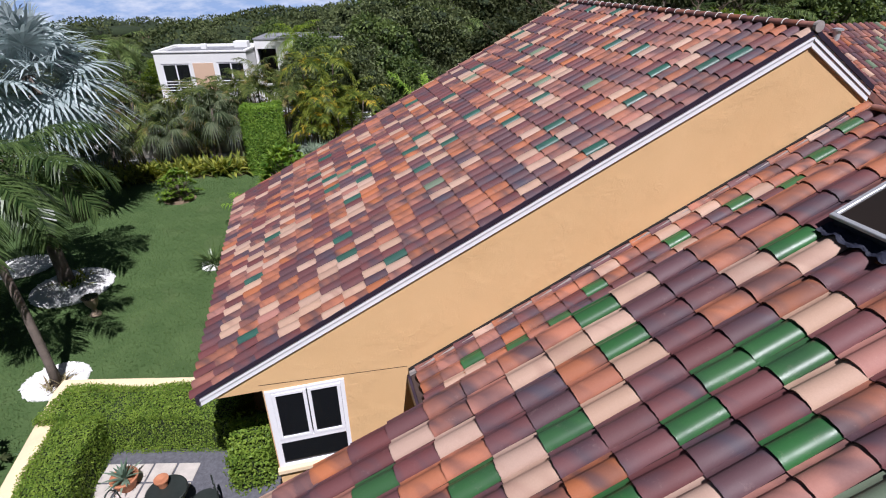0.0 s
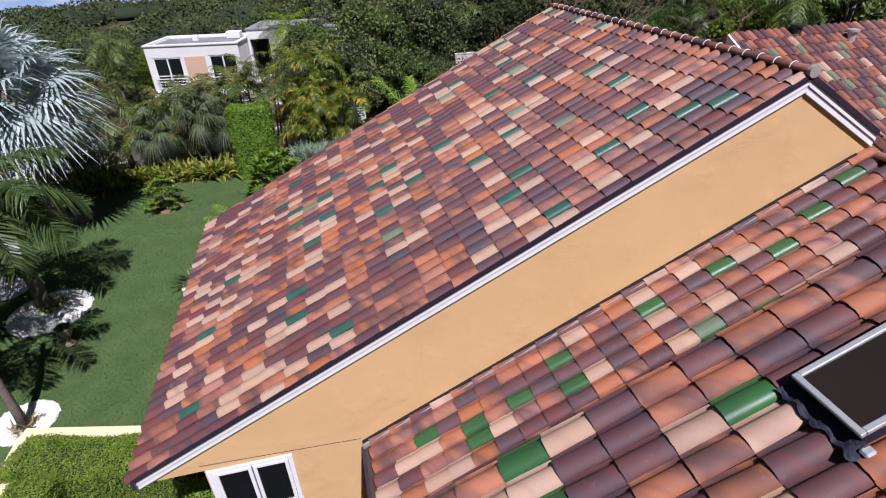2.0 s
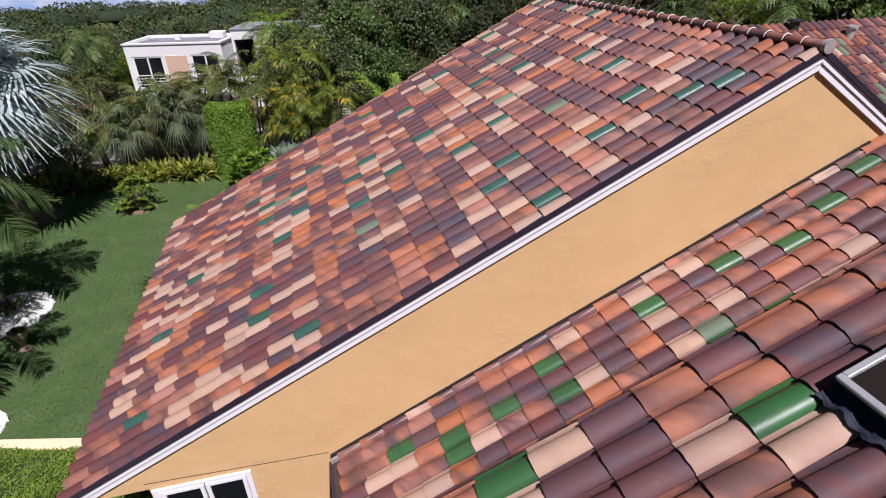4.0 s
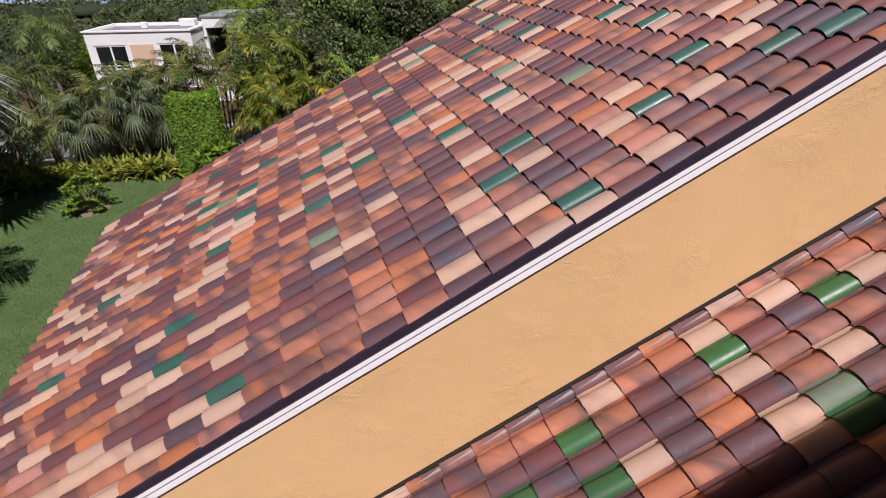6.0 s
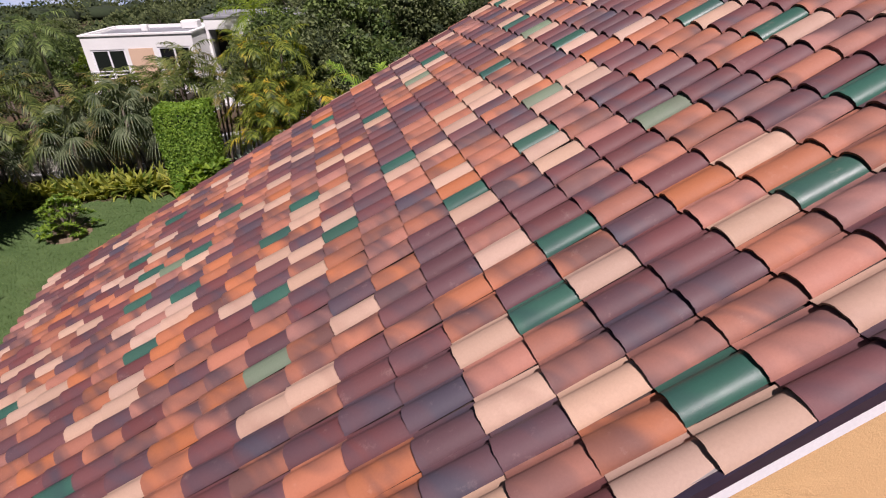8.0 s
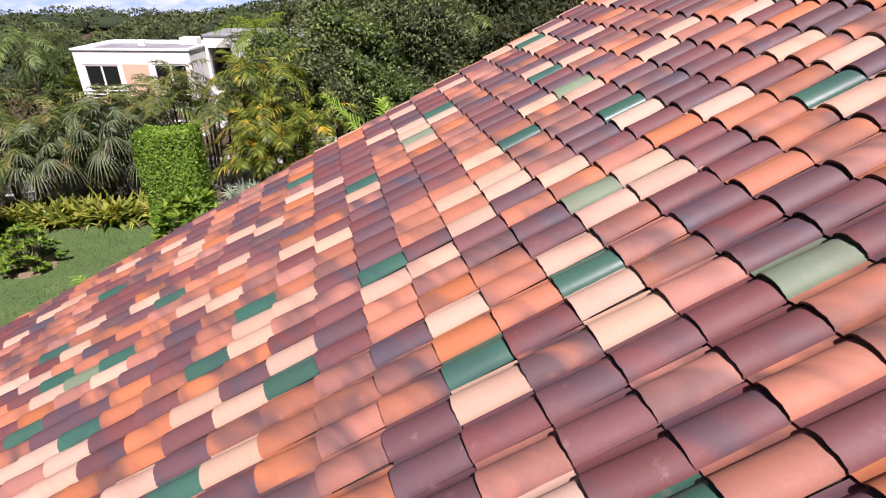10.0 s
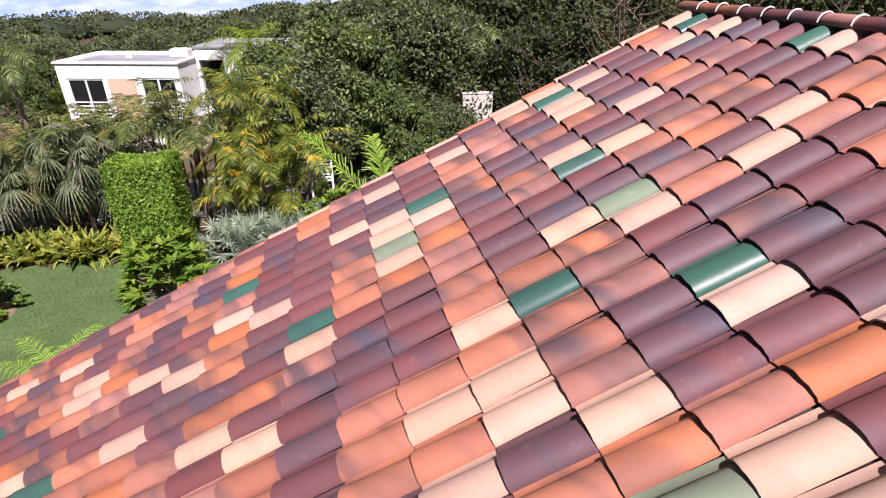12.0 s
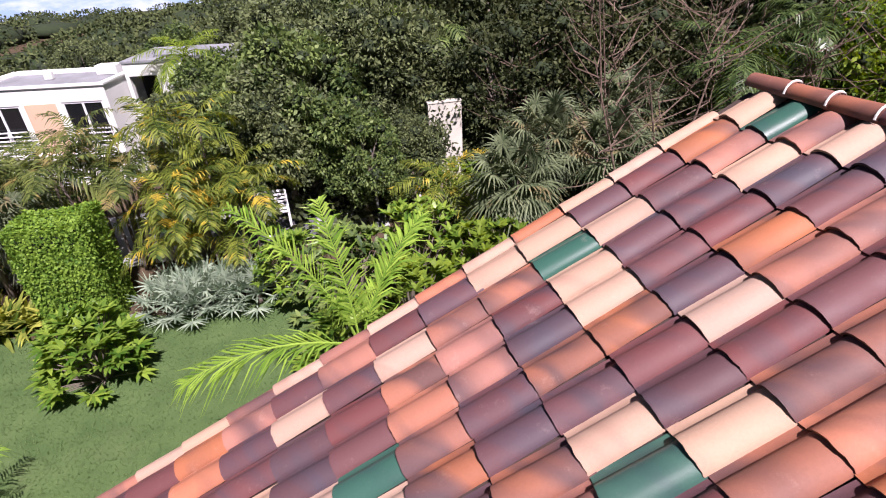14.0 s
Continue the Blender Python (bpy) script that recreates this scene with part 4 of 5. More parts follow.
def pebble_bed(where, rx, ry, inner, count, seed, label):
    bed = thing("pebble_bed", label, "pebble bed", where, kind="stuff")
    r = random.Random(seed)
    bm = bmesh.new()
    add_lathe(bm, [(1, -0.02), (1, 0.02), (0.9, 0.035), (0.02, 0.03)], 28)
    for v in bm.verts:
        v.co.x *= rx
        v.co.y *= ry
    part("bed", bm, M_PEBBLE, bed)
    V, Fc = [], []
    octa = [(1, 0, 0), (-1, 0, 0), (0, 1, 0), (0, -1, 0), (0, 0, 1), (0, 0, -1)]
    tri = [(0, 2, 4), (2, 1, 4), (1, 3, 4), (3, 0, 4), (2, 0, 5), (1, 2, 5), (3, 1, 5), (0, 3, 5)]
    for _ in range(count):
        a, q = r.uniform(0, math.tau), math.sqrt(r.uniform(inner * inner, 1.02))
        s, k = r.uniform(0.025, 0.055), len(V)
        m = pose(rx * q * math.cos(a), ry * q * math.sin(a), 0.035, r.uniform(0, 360), r.uniform(0, 360), r.uniform(0, 360))
        V += [m @ Vector((s * v[0] * 1.2, s * v[1], s * v[2] * 0.7)) for v in octa]
        Fc += [tuple(k + q2 for q2 in f) for f in tri]
    mesh_object("pebble_layer", V, Fc, M_PEBBLE, bed)


pebble_bed((-7.18, 16.1, 0), 1.12, 1.15, 0.25, 2600, 1, "white pebble bed round a coconut palm")
pebble_bed((-6.06, 11.38, 0), 0.70, 0.66, 0.1, 1200, 2, "round white pebble bed")
pebble_bed((-3.11, 16.4, 0), 0.36, 0.40, 0.1, 500, 3, "small white pebble bed on the lawn")
pebble_bed((-9.3, 18.2, 0), 0.9, 0.8, 0.1, 900, 4, "white pebble bed at the lawn's edge")
strap_clump("bromeliad_clump", "green and red bromeliads under a palm", (-7.3, 16.4, 0.04), 70, 0.45, 0.07, F_GINGER, 77, 0.55, (0.3, 1.3), 0.3)
strap_clump("sago", "small dark spiky plant in pebbles", (-3.08, 16.45, 0.03), 95, 1.1, 0.055, F_PALM, 78, 0.12, (0.2, 1.2), 0.4)
strap_clump("agave", "blue-green agave beside the garden wall", (-5.55, 8.9, 0), 34, 0.55, 0.10, F_BLUE, 79, 0.12, (0.3, 1.4), 0.2)
strap_clump("agave", "dry straw-coloured agave in a pebble bed", (-5.95, 11.15, 0.04), 44, 0.52, 0.06, F_STRAW, 80, 0.22, (0.2, 1.3), 0.3)
whorl_shrub("dark_shrub", "dark green shrub outside the garden wall", (-7.0, 8.6, 0), 1.0, 1.2, 110, 0.2, F_DARK, 81, 0.4)
whorl_shrub("dark_shrub", "dark green shrub outside the garden wall", (-6.5, 7.2, 0), 1.0, 1.1, 110, 0.2, F_DARK, 82, 0.4)

bm = bmesh.new()
add_lathe(bm, [(0.30, 0.02), (0.26, 0.055), (0.05, 0.07), (0.01, 0.07)], 16, (-6.02, 11.28, 0))
tagged(part("mulch_ring", bm, M_MULCH), "bare brown soil patch in white pebbles", "mulch bed")

# stone urn on the lawn
urn = thing("stone_urn", "weathered stone urn on the lawn", "urn", (-6.02, 14.25, 0))
bm = bmesh.new()
add_lathe(bm, [(0.15, 0), (0.15, 0.05), (0.08, 0.10), (0.06, 0.22), (0.10, 0.28), (0.17, 0.42), (0.20, 0.56), (0.22, 0.60), (0.18, 0.60), (0.15, 0.50)], 18)
part("body", bm, M_STONE, urn, smooth=True)
bl = Blades()
for k in range(26):
    bl.blade((0, 0, 0.55), (math.cos(k * 2.4), math.sin(k * 2.4), 0.9), 0.36, 0.06, 0.5)
bl.make("plant", F_DARK, urn)

# ---- walled court with clipped hedges ----
wall = thing("garden_wall", "low cream garden wall with flat cap", "garden wall")
COURT = pose(-5.33, 10.20, 0, 0, 0, -13.5)
box("wall_run", (0, -0.10, 0), (4.45, 0.10, 0.68), M_STUCCO, wall, m=COURT)
box("wall_cap", (-0.05, -0.17, 0.682), (4.45, 0.17, 0.76), M_CAPSTONE, wall, bevel=0.01, m=COURT)
box("wall_run", (-5.35, 3.0, 0), (-5.15, 10.06, 0.679), M_STUCCO, wall)
box("wall_cap", (-5.42, 3.0, 0.681), (-5.08, 10.04, 0.757), M_CAPSTONE, wall, bevel=0.01)
far_hedge = box_hedge("clipped_court_hedge", "clipped court hedge along the garden wall", (-1.9, -0.5, 0), (1.9, 0.5, 0.90), 48000, 0.036, F_TRIM, 6, 0.03)
far_hedge.matrix_basis = COURT @ pose(2.17, -0.72, 0)
box_hedge("clipped_court_hedge", "clipped court hedge along the garden wall", (-5.06, 4.0, 0), (-4.16, 8.85, 0.90), 48000, 0.036, F_TRIM, 7, 0.03)
box_hedge("clipped_shrub", "rounded clipped green shrub by the window", (-1.62, 6.98, 0), (-0.92, 7.95, 0.98), 8000, 0.055, F_TRIM, 8, 0.07)
box("court_gravel", (-4.15, 3.0, 0.004), (-0.71, 8.75, 0.02), M_GRAVEL)
tagged(bpy.data.objects["court_gravel"], "dark grey gravel border in the court", "gravel", kind="structure")
pavers = thing("patio", "square pale stone pavers set in dark gravel", "paving", kind="structure")
r = random.Random(2)
for i in range(4):
    for j in range(8):
        box("paver", (1.62 + i * 0.46, -1.94 - j * 0.46, 0.02), (2.04 + i * 0.46, -1.52 - j * 0.46, 0.05 + r.uniform(-0.006, 0.006)), M_PAVER, pavers, bevel=0.012, m=COURT)
pot = thing("flower_pot", "wide terracotta pot with a blue-green agave", "flower pot", (-3.60, 7.66, 0.052))
bm = bmesh.new()
add_lathe(bm, [(0.13, 0), (0.18, 0.12), (0.22, 0.25), (0.245, 0.26), (0.245, 0.30), (0.21, 0.30), (0.195, 0.25), (0.02, 0.25)], 20)
part("pot", bm, M_TERRA, pot, smooth=True)
bl = Blades()
r = random.Random(4)
for k in range(34):
    e = r.uniform(0.2, 1.4)
    bl.blade((0, 0, 0.24), (math.cos(k * 2.4) * math.cos(e), math.sin(k * 2.4) * math.cos(e), math.sin(e)), r.uniform(0.35, 0.55), 0.075, 0.25)
bl.make("agave", F_BLUE, pot)


def iron_chair(where, turn):
    ch = thing("iron_chair", "dark wrought iron garden chair with scrolled back", "chair", where, "patio furniture")
    ch.rotation_euler.z = radians(turn)
    for x, y in ((-0.19, -0.19), (0.19, -0.19), (-0.19, 0.19), (0.19, 0.19)):
        bm = bmesh.new()
        add_tube(bm, [(x * 1.15, y * 1.15, 0), (x, y, 0.22), (x, y, 0.44)], [0.012] * 3, 6)
        part("leg", bm, M_IRON, ch)
    bm = bmesh.new()
    add_lathe(bm, [(0.22, 0.43), (0.23, 0.445), (0.22, 0.46), (0.02, 0.46)], 20)
    part("seat", bm, M_IRON, ch)
    bm = bmesh.new()
    add_tube(bm, [(0.21 * math.cos(a), 0.20, 0.46 + 0.42 * math.sin(a)) for a in [math.pi * k / 12 for k in range(13)]], [0.013] * 13, 6)
    for s in (-1, 1):
        add_tube(bm, [(s * (0.02 + 0.09 * (1 - q / 12)) * math.cos(q * 0.7) + s * 0.08, 0.20, 0.66 + 0.09 * (1 - q / 14) * math.sin(q * 0.7)) for q in range(13)], [0.008] * 13, 5)
    part("backrest", bm, M_IRON, ch)


table = thing("patio_table", "round dark iron patio table on pavers", "table", (-2.60, 6.74, 0.052))
bm = bmesh.new()
add_lathe(bm, [(0.32, 0.70), (0.34, 0.715), (0.32, 0.73), (0.02, 0.73)], 24)
part("tabletop", bm, M_IRON, table)
for k in range(3):
    a = k * math.tau / 3
    bm = bmesh.new()
    add_tube(bm, [(0.32 * math.cos(a), 0.32 * math.sin(a), 0), (0.10 * math.cos(a), 0.10 * math.sin(a), 0.35), (0.28 * math.cos(a), 0.28 * math.sin(a), 0.70)], [0.014] * 3, 6)
    part("leg", bm, M_IRON, table)
small = thing("flower_pot", "small terracotta pot on a round table", "flower pot", (-2.66, 6.85, 0.784))
bm = bmesh.new()
add_lathe(bm, [(0.07, 0), (0.10, 0.14), (0.12, 0.15), (0.12, 0.18), (0.10, 0.18), (0.02, 0.15)], 16)
part("pot", bm, M_TERRA, small)
iron_chair((-3.30, 6.75, 0.052), 75)
iron_chair((-2.02, 6.62, 0.052), -70)

# ---- the neighbour's house ----
nb = thing("neighbour_house", "white flat-roofed house with balcony windows", "house", (-9.10, 41.2, -0.66))
nb.rotation_euler.z = radians(-12)
NW, NT, ND = 5.75, 4.92, 3.6


def nb_front(x0, x1, y, top, holes):
    """A front wall of blocks round upright openings (xa, xb, za, zb)."""
    bm = bmesh.new()
    x = x0
    for xa, xb, za, zb in holes:
        add_box(bm, (x, y, 0), (xa, y + 0.25, top))
        add_box(bm, (xa, y, 0), (xb, y + 0.25, za))
        add_box(bm, (xa, y, zb), (xb, y + 0.25, top))
        x = xb
    add_box(bm, (x, y, 0), (x1, y + 0.25, top))
    bmesh.ops.remove_doubles(bm, verts=bm.verts, dist=0.001)
    return bm


holes = [(0.34, 2.12, 2.35, 4.25), (3.82, 5.52, 2.35, 4.30)]
part("wall", nb_front(0, NW, 0, NT, holes), M_NBWALL, nb)
box("side_wall", (0, 0.25, 0), (0.25, ND, NT), M_NBWALL, nb)
box("side_wall", (NW - 0.25, 0.25, 0), (NW, ND, NT), M_NBWALL, nb)
box("back_wall", (0.25, ND - 0.25, 0), (NW - 0.25, ND, NT), M_NBWALL, nb)
box("roof", (0.2, 0.2, NT - 0.25), (NW - 0.2, ND - 0.2, NT - 0.06), M_NBROOF, nb)
for lo, hi in (((-0.06, -0.06, NT), (NW + 0.06, 0.20, NT + 0.08)), ((-0.06, 0.201, NT), (0.20, ND, NT + 0.08)), ((NW - 0.20, 0.201, NT), (NW + 0.06, ND, NT + 0.08)), ((0.201, ND - 0.2, NT), (NW - 0.201, ND, NT + 0.10))):
    box("parapet_cap", lo, hi, M_NBWALL, nb)
for x, y, w, h in ((2.3, 1.9, 0.35, 0.28), (4.3, 2.4, 0.9, 0.35)):
    box("roof_unit", (x, y, NT - 0.059), (x + w, y + w * 0.7, NT + h), M_NBWALL, nb, bevel=0.03)
box("panel", (2.32, -0.03, 1.9), (3.60, -0.003, 4.27), M_NBPEACH, nb, "peach rendered panel")
# black sheet added for the darkness behind the balcony windows
box("dark_room", (0.3, 2.0, 2.0), (NW - 0.3, 2.1, 4.6), M_BLACK, nb)
for xa, xb, za, zb in holes:
    win = new("window")
    win.parent = nb
    bm = bmesh.new()
    for lo, hi in (((xa, za), (xa + 0.09, zb)), ((xb - 0.09, za), (xb, zb)), ((xa + 0.09, zb - 0.08), (xb - 0.09, zb)), ((xa + 0.09, za), (xb - 0.09, za + 0.08)), (((xa + xb) / 2 - 0.04, za + 0.08), ((xa + xb) / 2 + 0.04, zb - 0.08))):
        add_box(bm, (lo[0], 0.03, lo[1]), (hi[0], 0.12, hi[1]))
    part("window_frame", bm, M_WHITE, win)
    box("pane", (xa + 0.09, 0.07, za + 0.08), ((xa + xb) / 2 - 0.04, 0.08, zb - 0.08), M_PANE, win)
    box("pane", ((xa + xb) / 2 + 0.04, 0.07, za + 0.08), (xb - 0.09, 0.08, zb - 0.08), M_PANE, win)
    for z in (2.45, 2.63, 2.81, 2.99, 3.17):
        box("balcony_rail", (xa - 0.05, -0.16, z), (xb + 0.05, -0.12, z + 0.05), M_WHITE, win)
    for x in (xa - 0.05, (xa + xb) / 2, xb):
        box("balcony_post", (x, -0.119, 2.15), (x + 0.05, -0.09, 3.22), M_WHITE, win)
box("balcony_slab", (-0.05, -0.25, 1.95), (NW + 0.05, -0.035, 2.15), M_NBWALL, nb)
# rear block, mostly behind trees
part("annex", nb_front(NW + 0.10, NW + 8.4, 1.75, 5.40, [(NW + 0.25, NW + 1.45, 2.6, 4.85), (NW + 6.5, NW + 7.7, 2.9, 4.9)]), M_NBWALL, nb, "white rear block")
box("annex_roof", (NW + 0.06, 1.7, 5.402), (NW + 8.45, 5.4, 5.49), M_NBROOF, nb)
box("annex_back", (NW + 0.1, 5.1, 0), (NW + 8.4, 5.3, 5.40), M_NBWALL, nb)
# black sheet gives the annex openings their shade
box("recess", (NW + 0.2, 2.9, 0.3), (NW + 8.2, 3.0, 5.0), M_BLACK, nb)
box("annex_window", (NW + 6.5, 1.85, 2.9), (NW + 7.7, 1.87, 4.9), M_PANE, nb)
box("annex_panel", (NW + 4.9, 1.72, 1.9), (NW + 6.3, 1.747, 4.6), M_NBPEACH, nb)

# pale garden wall, gate and slatted fences glimpsed between the plants
for x0, x1, y, h, lab in ((-10.5, -4.2, 31.6, 1.35, "low white wall behind the palms"), (8.7, 9.9, 31.6, 3.9, "tall white wall end among the trees")):
    w = thing("wall_piece", lab, "wall")
    (x0, y), x1 = yard(x0, y), yard(x1, y)[0]
    box("wall_body", (x0, y, 0), (x1, y + 0.25, h), M_OLDWALL, w)
    box("wall_coping", (x0 - 0.02, y - 0.02, h + 0.001), (x1 + 0.02, y + 0.27, h + 0.04), M_OLDWALL, w)


def slat_fence(x0, x1, y, z0, z1, step, label):
    f = thing("slat_fence", label, "fence")
    (x0, y), x1 = yard(x0, y), yard(x1, y)[0]
    for x in (x0, (x0 + x1) / 2, x1):
        box("post", (x - 0.04, y, 0), (x + 0.04, y + 0.08, z1), M_WHITE, f)
    z = z0
    while z < z1:
        box("slat", (x0, y - 0.03, z), (x1, y - 0.002, z + step * 0.55), M_WHITE, f)
        z += step


slat_fence(1.9, 3.5, 31.1, 0.9, 1.7, 0.13, "white slatted fence behind palms")
slat_fence(6.6, 8.2, 31.5, 1.8, 2.6, 0.12, "white louvred fence in the shrubbery")
slat_fence(-7.5, -6.7, 30.9, 0.6, 2.1, 0.13, "white louvred gate between palms")
drive = box("driveway", (-14.0, 28.7, 0.004), (7.3, 33.0, 0.03), M_CONCRETE)
tagged(drive, "pale grey concrete driveway", "driveway", kind="structure")
strip = box("paved_strip", (1.2, 28.9, 0.032), (4.8, 30.6, 0.05), M_GRAVEL)
tagged(strip, "dark paved strip beside the driveway", "paving", kind="structure")

# ---- trees behind ----
kinds = [
    broad_tree("broadleaf_tree", "rounded green broadleaf tree", (4.6, 33.8, 0), 6.6, 2.6, 14000, 0.20, F_TREE, 201),
    broad_tree("broadleaf_tree", "olive green airy tree", (7.6, 34.5, 0), 7.4, 2.8, 14000, 0.19, F_OLIVE, 202),
    broad_tree("broadleaf_tree", "dark dense broadleaf tree", (15.5, 33.0, 0), 8.6, 3.2, 13000, 0.21, F_DARK, 203),
    broad_tree("broadleaf_tree", "bright green leafy tree", (25.5, 32.0, 0), 4.6, 1.7, 12000, 0.13, F_BRIGHT, 204),
]
spots = [
    (0, 1.8, 40.5, 0.85), (1, 4.6, 42.0, 1.0), (0, 8.2, 40.0, 1.1), (2, 10.5, 37.0, 1.0), (2, 12.6, 35.0, 0.95), (1, 13.0, 40.0, 1.15), (2, 18.5, 34.0, 1.1), (2, 21.5, 32.0, 1.1), (0, 24.0, 36.0, 1.2),
    (2, 20.0, 40.0, 1.3), (2, 25.5, 29.5, 1.1), (3, 22.5, 27.0, 1.4), (2, 28.5, 33.0, 1.2), (1, 16.5, 44.0, 1.3), (0, 29.0, 26.0, 1.2), (3, 19.3, 29.6, 1.3), (2, 32.5, 29.0, 1.3), (2, 17.0, 30.5, 0.8), (2, 14.0, 31.5, 0.85), (2, 11.8, 32.4, 0.75), (0, 2.3, 34.8, 0.82), (1, 4.3, 34.6, 0.9), (0, 0.9, 39.0, 0.8), (1, 0.3, 35.4, 0.66), (1, 3.7, 32.8, 0.72), (0, 6.3, 31.0, 0.62), (1, 8.0, 31.6, 0.5),
    (1, -13.5, 38.0, 0.58), (1, -17.0, 42.0, 0.60), (0, -12.0, 47.0, 0.62), (1, -7.0, 50.0, 0.68), (0, -2.5, 50.0, 0.82), (1, 1.5, 52.0, 0.9), (3, -9.5, 44.5, 0.8), (0, -20.0, 50.0, 0.6),
    (0, 6.0, 52.0, 1.1), (2, 11.0, 50.0, 1.15), (1, -15.0, 56.0, 0.62), (3, 2.8, 36.6, 1.0), (1, 6.0, 37.5, 0.95), (0, 3.2, 37.0, 0.8), (2, 8.8, 33.8, 0.72), (0, -24.0, 44.0, 0.55), (1, -28.0, 52.0, 0.6), (1, 7.0, 33.0, 0.62),
]
r = random.Random(31)
for k, x, y, s in spots:
    t = copy_thing(kinds[k], pose(*yard(x, y), 0, 0, 0, r.uniform(0, 360)) @ Matrix.Scale(s, 4))
    t.scale = (s, s, s * r.uniform(0.92, 1.05))
for i, (x, y, h) in enumerate(((9.9, 35.0, 5.6), (8.2, 37.0, 6.2), (20.5, 27.5, 6.0), (-11.0, 41.0, 4.6), (-0.3, 41.0, 4.9), (17.5, 26.8, 5.4), (23.8, 24.5, 6.2))):
    feather_palm("tall_palm", "tall feather palm among the trees", (x, y, 0), h, 16, 2.4, (F_TREE, F_BRIGHT, F_PALM)[i % 3], 220 + i, trunk_r=0.12, leaflet=0.6, pairs=22, width=0.07, sag=0.9)
# bare tangled stems in the dark wood
for i in range(26):
    r = random.Random(300 + i)
    snag = thing("bare_tree", "bare grey branching tree in the dark wood", "tree", (r.uniform(11.5, 26), r.uniform(25.0, 31), 0))
    bm = bmesh.new()
    h = r.uniform(5.5, 8.5)
    add_tube(bm, [(0, 0, -0.1), (r.uniform(-0.4, 0.4), 0, h * 0.5), (r.uniform(-0.9, 0.9), 0.2, h)], [0.05, 0.035, 0.010], 6)
    for k in range(30):
        z = r.uniform(h * 0.2, h * 0.95)
        a, n = r.uniform(0, math.tau), r.uniform(0.7, 2.2)
        p = Vector((r.uniform(-0.3, 0.3), 0.1, z))
        q = p + Vector((math.cos(a) * n, math.sin(a) * n, r.uniform(0.2, 1.5)))
        add_tube(bm, [p, p.lerp(q, 0.5) + Vector((r.uniform(-0.2, 0.2), r.uniform(-0.2, 0.2), -0.1)), q], [0.022, 0.014, 0.005], 4)
    part("trunk", bm, M_SNAG, snag)

# far woods out to the horizon: one mass of crowns
g = np.random.default_rng(9)
cl, low_cl = [], []
for _ in range(440):
    d = 58 + 110 * g.random() ** 1.3
    a = g.uniform(-0.85, 0.8)
    x, y = d * math.sin(a), d * math.cos(a)
    h = 0.7 + 2.2 * g.random() + 7.0 * max(0.0, a + 0.12)
    low = 0.07 * max(0.0, d - 100)
    q = 1.8 + 1.8 * g.random() + d / 120
    cl.append((x, y, h - low - q * 0.7, q * 1.3, q * 1.3, q * 0.85))
    low_cl.append((x + g.normal() * 2, y + g.normal() * 2, h * 0.4 - low, q * 1.4, q * 1.4, h * 0.45))
# dark lumps colour in the shade below and between the far crowns
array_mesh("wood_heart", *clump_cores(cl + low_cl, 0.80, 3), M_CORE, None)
woods = array_mesh("far_woodland", *leaf_cloud(cl, 520000, 0.36, 4, 0.7, 0.5, 0.86, 0.0), F_FAR)
bpy.data.objects["wood_heart"].parent = woods
bpy.data.objects["wood_heart"]["kind"] = "stuff"
tagged(woods, "low green subtropical woods out to the horizon", "woods", kind="stuff")
under_cl = [(*yard(x, y), 0.5, 1.6, 1.6, 1.0) for x, y in zip(g.uniform(3, 34, 150), g.uniform(25, 46, 150)) if not (4 < x < 11 and y < 30)]
under_cl += [(*yard(x, y), 0.6, 1.5, 1.5, 1.0) for x, y in zip(g.uniform(-26, 3, 90), g.uniform(37, 60, 90)) if not (-8 < x < 8 and y < 48)]
under = array_mesh("undergrowth", *leaf_cloud(under_cl, 60000, 0.24, 6, 0.6), F_DARK)
tagged(under, "dense dark undergrowth beneath the trees", "undergrowth", kind="stuff")

# grass blades on the lawn
n = 150000
px, py = g.uniform(-14, 8.5, n), 8.5 + 19 * g.random(n)
keep = (py < 25.7) & ~((px > -5.1) & (py < 9.75)) & ~((px > -0.9) & (py < 14.9))
px, py = px[keep], py[keep]
n = len(px)
az, hgt = g.uniform(0, math.tau, n), g.uniform(0.02, 0.05, n)
dx, dy = np.cos(az) * 0.012, np.sin(az) * 0.012
lx, ly = g.normal(size=n) * 0.025, g.normal(size=n) * 0.025
V = np.stack([np.stack([px - dx, py - dy, np.zeros(n)], 1), np.stack([px + dx, py + dy, np.zeros(n)], 1), np.stack([px + lx, py + ly, hgt], 1)], 1).reshape(-1, 3)
tagged(array_mesh("grass", V, np.arange(3 * n).reshape(-1, 3), F_GRASS), "short mown lawn grass", "grass", kind="stuff")


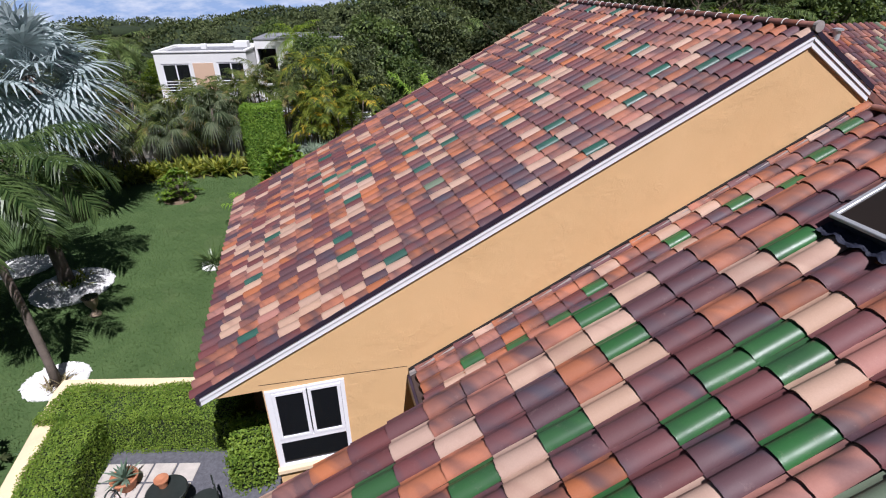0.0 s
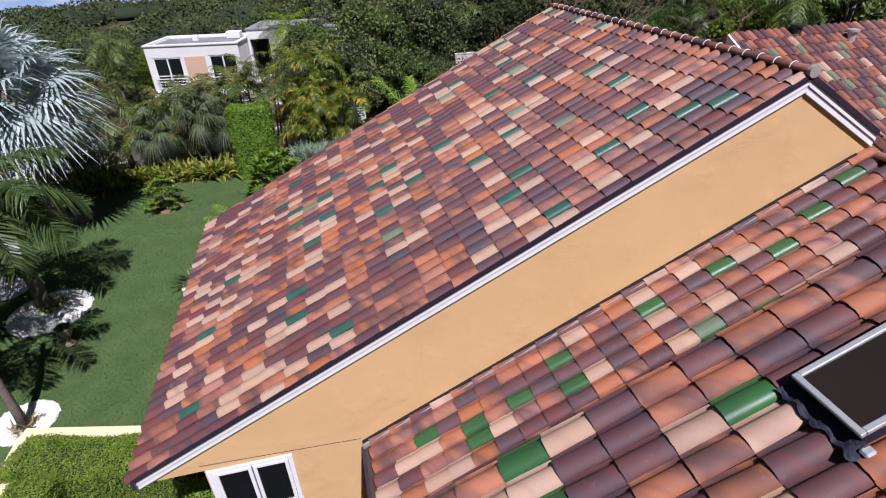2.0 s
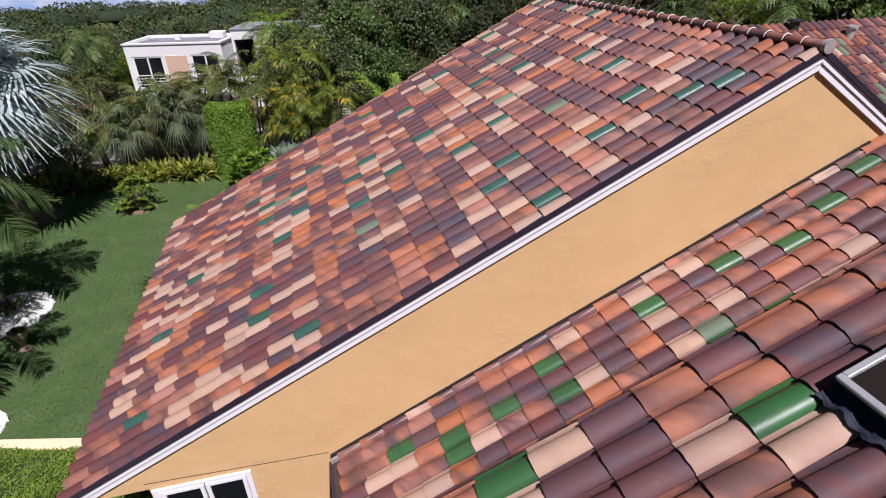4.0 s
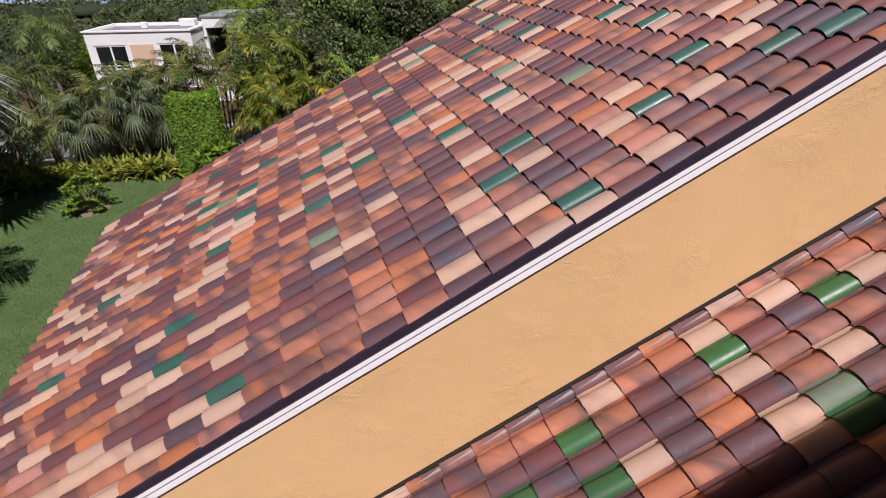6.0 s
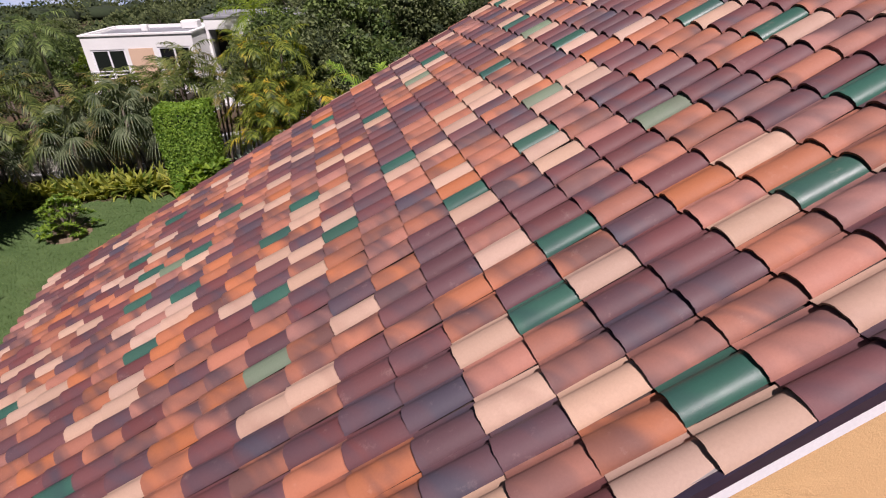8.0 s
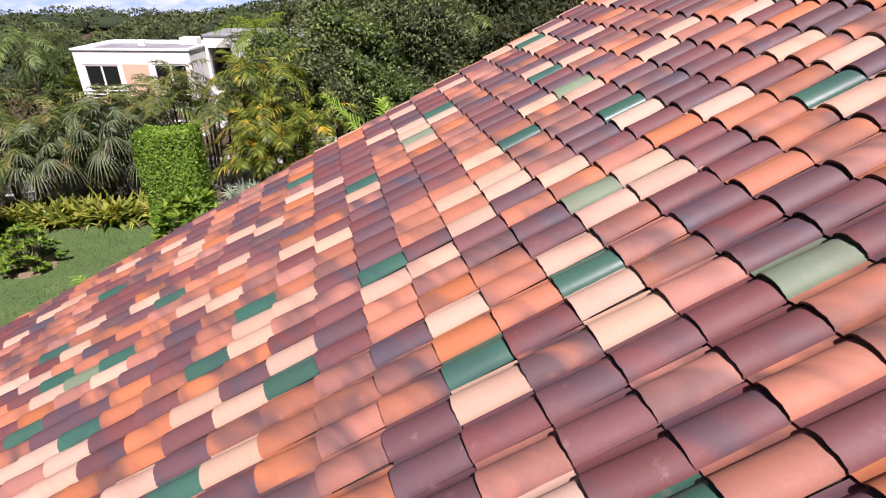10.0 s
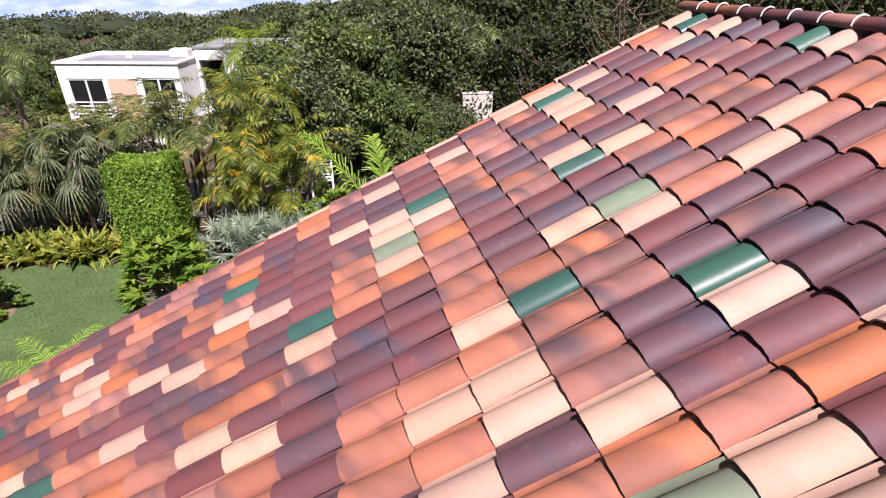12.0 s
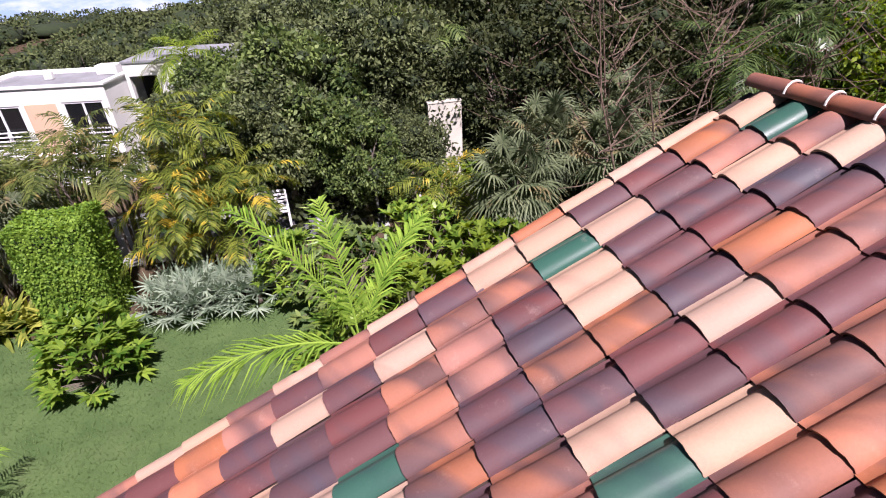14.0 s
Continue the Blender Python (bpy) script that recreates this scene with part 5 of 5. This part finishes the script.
# ---- roof tiles ----
# colours as they lie, column by column, from the eave up; a dot is any colour
LAID_MAIN = """
...PBC...........CP........
P.DC.OCDCOO...C..GRC.......
OP.C..P.GPO....DCBBR....G..
.G..CP.PPBD...DCBDDOR..G...
.O....PPCBO..PDRBPPCG......
C..OOCCOOPP.PDPCGCPR.O.....
.....CGDPOPDOPPBDODO.RG....
B..O..OCCOPCCPBOOGBPRPP....
.BP..PPPDOBBBOPDC.POOR.R...
..O.PCG..BOLOCBDBPRP.DPR...
.C.....OPOBD...D...PL.PC...
.GOO.O.D....PBBDCBCRDP.G...
..CCBPCC.O..PO.BGPCB.DR....
.C.....C..PGCO.BOOGRD......
C.C..P...PC....DCBCBPPOC...
.C...P.GO.O.CGPOOBPCCP.G...
....C..CC.OC.CDOBBDLCPO....
.CGC....C..OOPPCCPOOROC....
C.....CCG..GCR.GPCDCPPDB...
...C....DO..CC.DOBCBDCDP...
......G.....GOBPOCCBDGDPO..
.CC.C..RC..O...DOOOOBDBPOPC
...C...LG.....CPPPCGBPDDPCG
......G...CO.C.PDPOOOCOCROR
.............O.BDPBPCLBDCOB
.........G....PCPPBDDDDOPDR
.....G.......ODGOOBPPPBOOPC
C............O.POCOPBGCBBDG
.............O.POLBDBCDPPPP
.............CDPBCCBDPPCBBD
......G.......PPPCGBDOODOPD
............OGPPCDPORDCPPDC
..............DPPDPORPCDPCR
..............DODCPCBOGCPRG
..............PORPRPDCCDPOC
"""
LAID_MID = """
...C.R......P.........
.......OOCOOCOC......G
..G.O.PPGOPPGPDG...G..
....G.GDPPPBCBB..G....
....GCRBGCDOPBCP......
......PPPOOPCLBB......
.......DOOPPCGBG......
..........BPPOG.......
...........OPP........
"""
LAID_NEAR = """
..CRO..B...GCDOPO..........
......C...CCDDOOPP.........
.....GPCPDOGPPCG...........
......O.PDOCPOOC...........
.......GCGCPPDOP...........
........CPPPGG.............
.........OPGPGP............
.........G.DPC.............
............G..............
...........................
............L..............
"""


VERGE = """
..............CCRCRCOCOCCCD
"""


def laid(text):
    return {(i, j): c for i, line in enumerate(text.split()) for j, c in enumerate(line) if c != "."}


def at_main(i, j):
    y = 6.729 + i * W_MAIN
    x = math.cos(SLOPE) * (L_MAIN * (j - 3.6915) - 0.0086 * y)
    return west_face(x, y, x / 2 + C_MAIN + TOP)


def at_mid(i, j):
    x, y = 1.785 + j * L_MID * math.cos(SLOPE), 6.70 - i * W_MID
    return west_face(x, y, x / 2 + C_MID + TOP)


def at_near(i, j):
    x, y = -1.395 + j * L_NEAR * math.cos(SLOPE), 3.63 - i * W_NEAR
    return west_face(x, y, x / 2 + C_NEAR + TOP)


def at_wing(i, j):
    y = GY - (j + 1) * 0.345 * math.cos(SLOPE)
    return Matrix.Translation((GX0 + 0.05 + i * 0.205, y, GZ - (GY - y) / 2 + TOP)) @ Matrix.Rotation(math.pi / 2, 4, "Z") @ Matrix.Rotation(-SLOPE, 4, "Y")


def under_skylight(i, j):
    p = SM.inverted() @ at_near(i, j).translation
    return -0.14 < p.x < SL - 0.02 and -SW - 0.02 < p.y - 0.12 and p.y - 0.12 < 0.05


lay_tiles(roof_main, 1, W_MAIN, L_MAIN, range(35), range(-1, 26), at_main, lambda i, j: 8 <= j < 23 and 2 <= i < 22, laid(LAID_MAIN))
lay_tiles(roof_main, 9, W_MAIN, 0.33, range(35), range(26, 27), at_main, lambda i, j: False, laid(LAID_MAIN))
# the far verge is closed by a run of half-width tiles
lay_tiles(roof_main, 8, W_MAIN * 0.5, L_MAIN, range(1), range(-1, 26), lambda i, j: Matrix.Translation((0, W_MAIN * 0.46, 0)) @ at_main(34, j), lambda i, j: j > 9, laid(VERGE))
lay_tiles(roof_mid, 2, W_MID, L_MID, range(15), range(23), at_mid, lambda i, j: True, laid(LAID_MID.replace("G", "E")))
lay_tiles(roof_near, 3, W_NEAR, L_NEAR, range(34), range(27), at_near, lambda i, j: i < 15 and 4 <= j < 20, laid(LAID_NEAR.replace("G", "E")), skip=under_skylight)
r = random.Random(44)
lay_tiles(wing_roof, 4, 0.205, 0.345, range(58), range(28), at_wing, lambda i, j: False, {(i, j): r.choice("PPPPDDBBBBBOORCL") for i in range(58) for j in range(28)})


def east_face(ridge, c, wide, long, y0, fall=0.5):
    """Poses of tiles on a face that falls away to the east of a ridge."""
    def at(i, j):
        x = ridge + (j + 1) * long * math.cos(math.atan(fall))
        return Matrix.Translation((x, y0 + i * wide, ridge / 2 + c - (x - ridge) * fall + TOP)) @ Matrix.Rotation(math.pi, 4, "Z") @ Matrix.Rotation(-math.atan(fall), 4, "Y")
    return at


lay_tiles(east_main, 5, W_MAIN, L_MAIN, range(34), range(12), east_face(RIDGE, C_MAIN, W_MAIN, L_MAIN, 6.55, EAST), lambda i, j: False)
lay_tiles(east_mid, 6, W_MID, L_MID, range(13), range(8), east_face(MX1, C_MID, W_MID, L_MID, 3.0), lambda i, j: False)
lay_tiles(east_near, 7, W_NEAR, L_NEAR, range(48), range(12), east_face(NX1, C_NEAR, W_NEAR, L_NEAR, -8.95), lambda i, j: False)
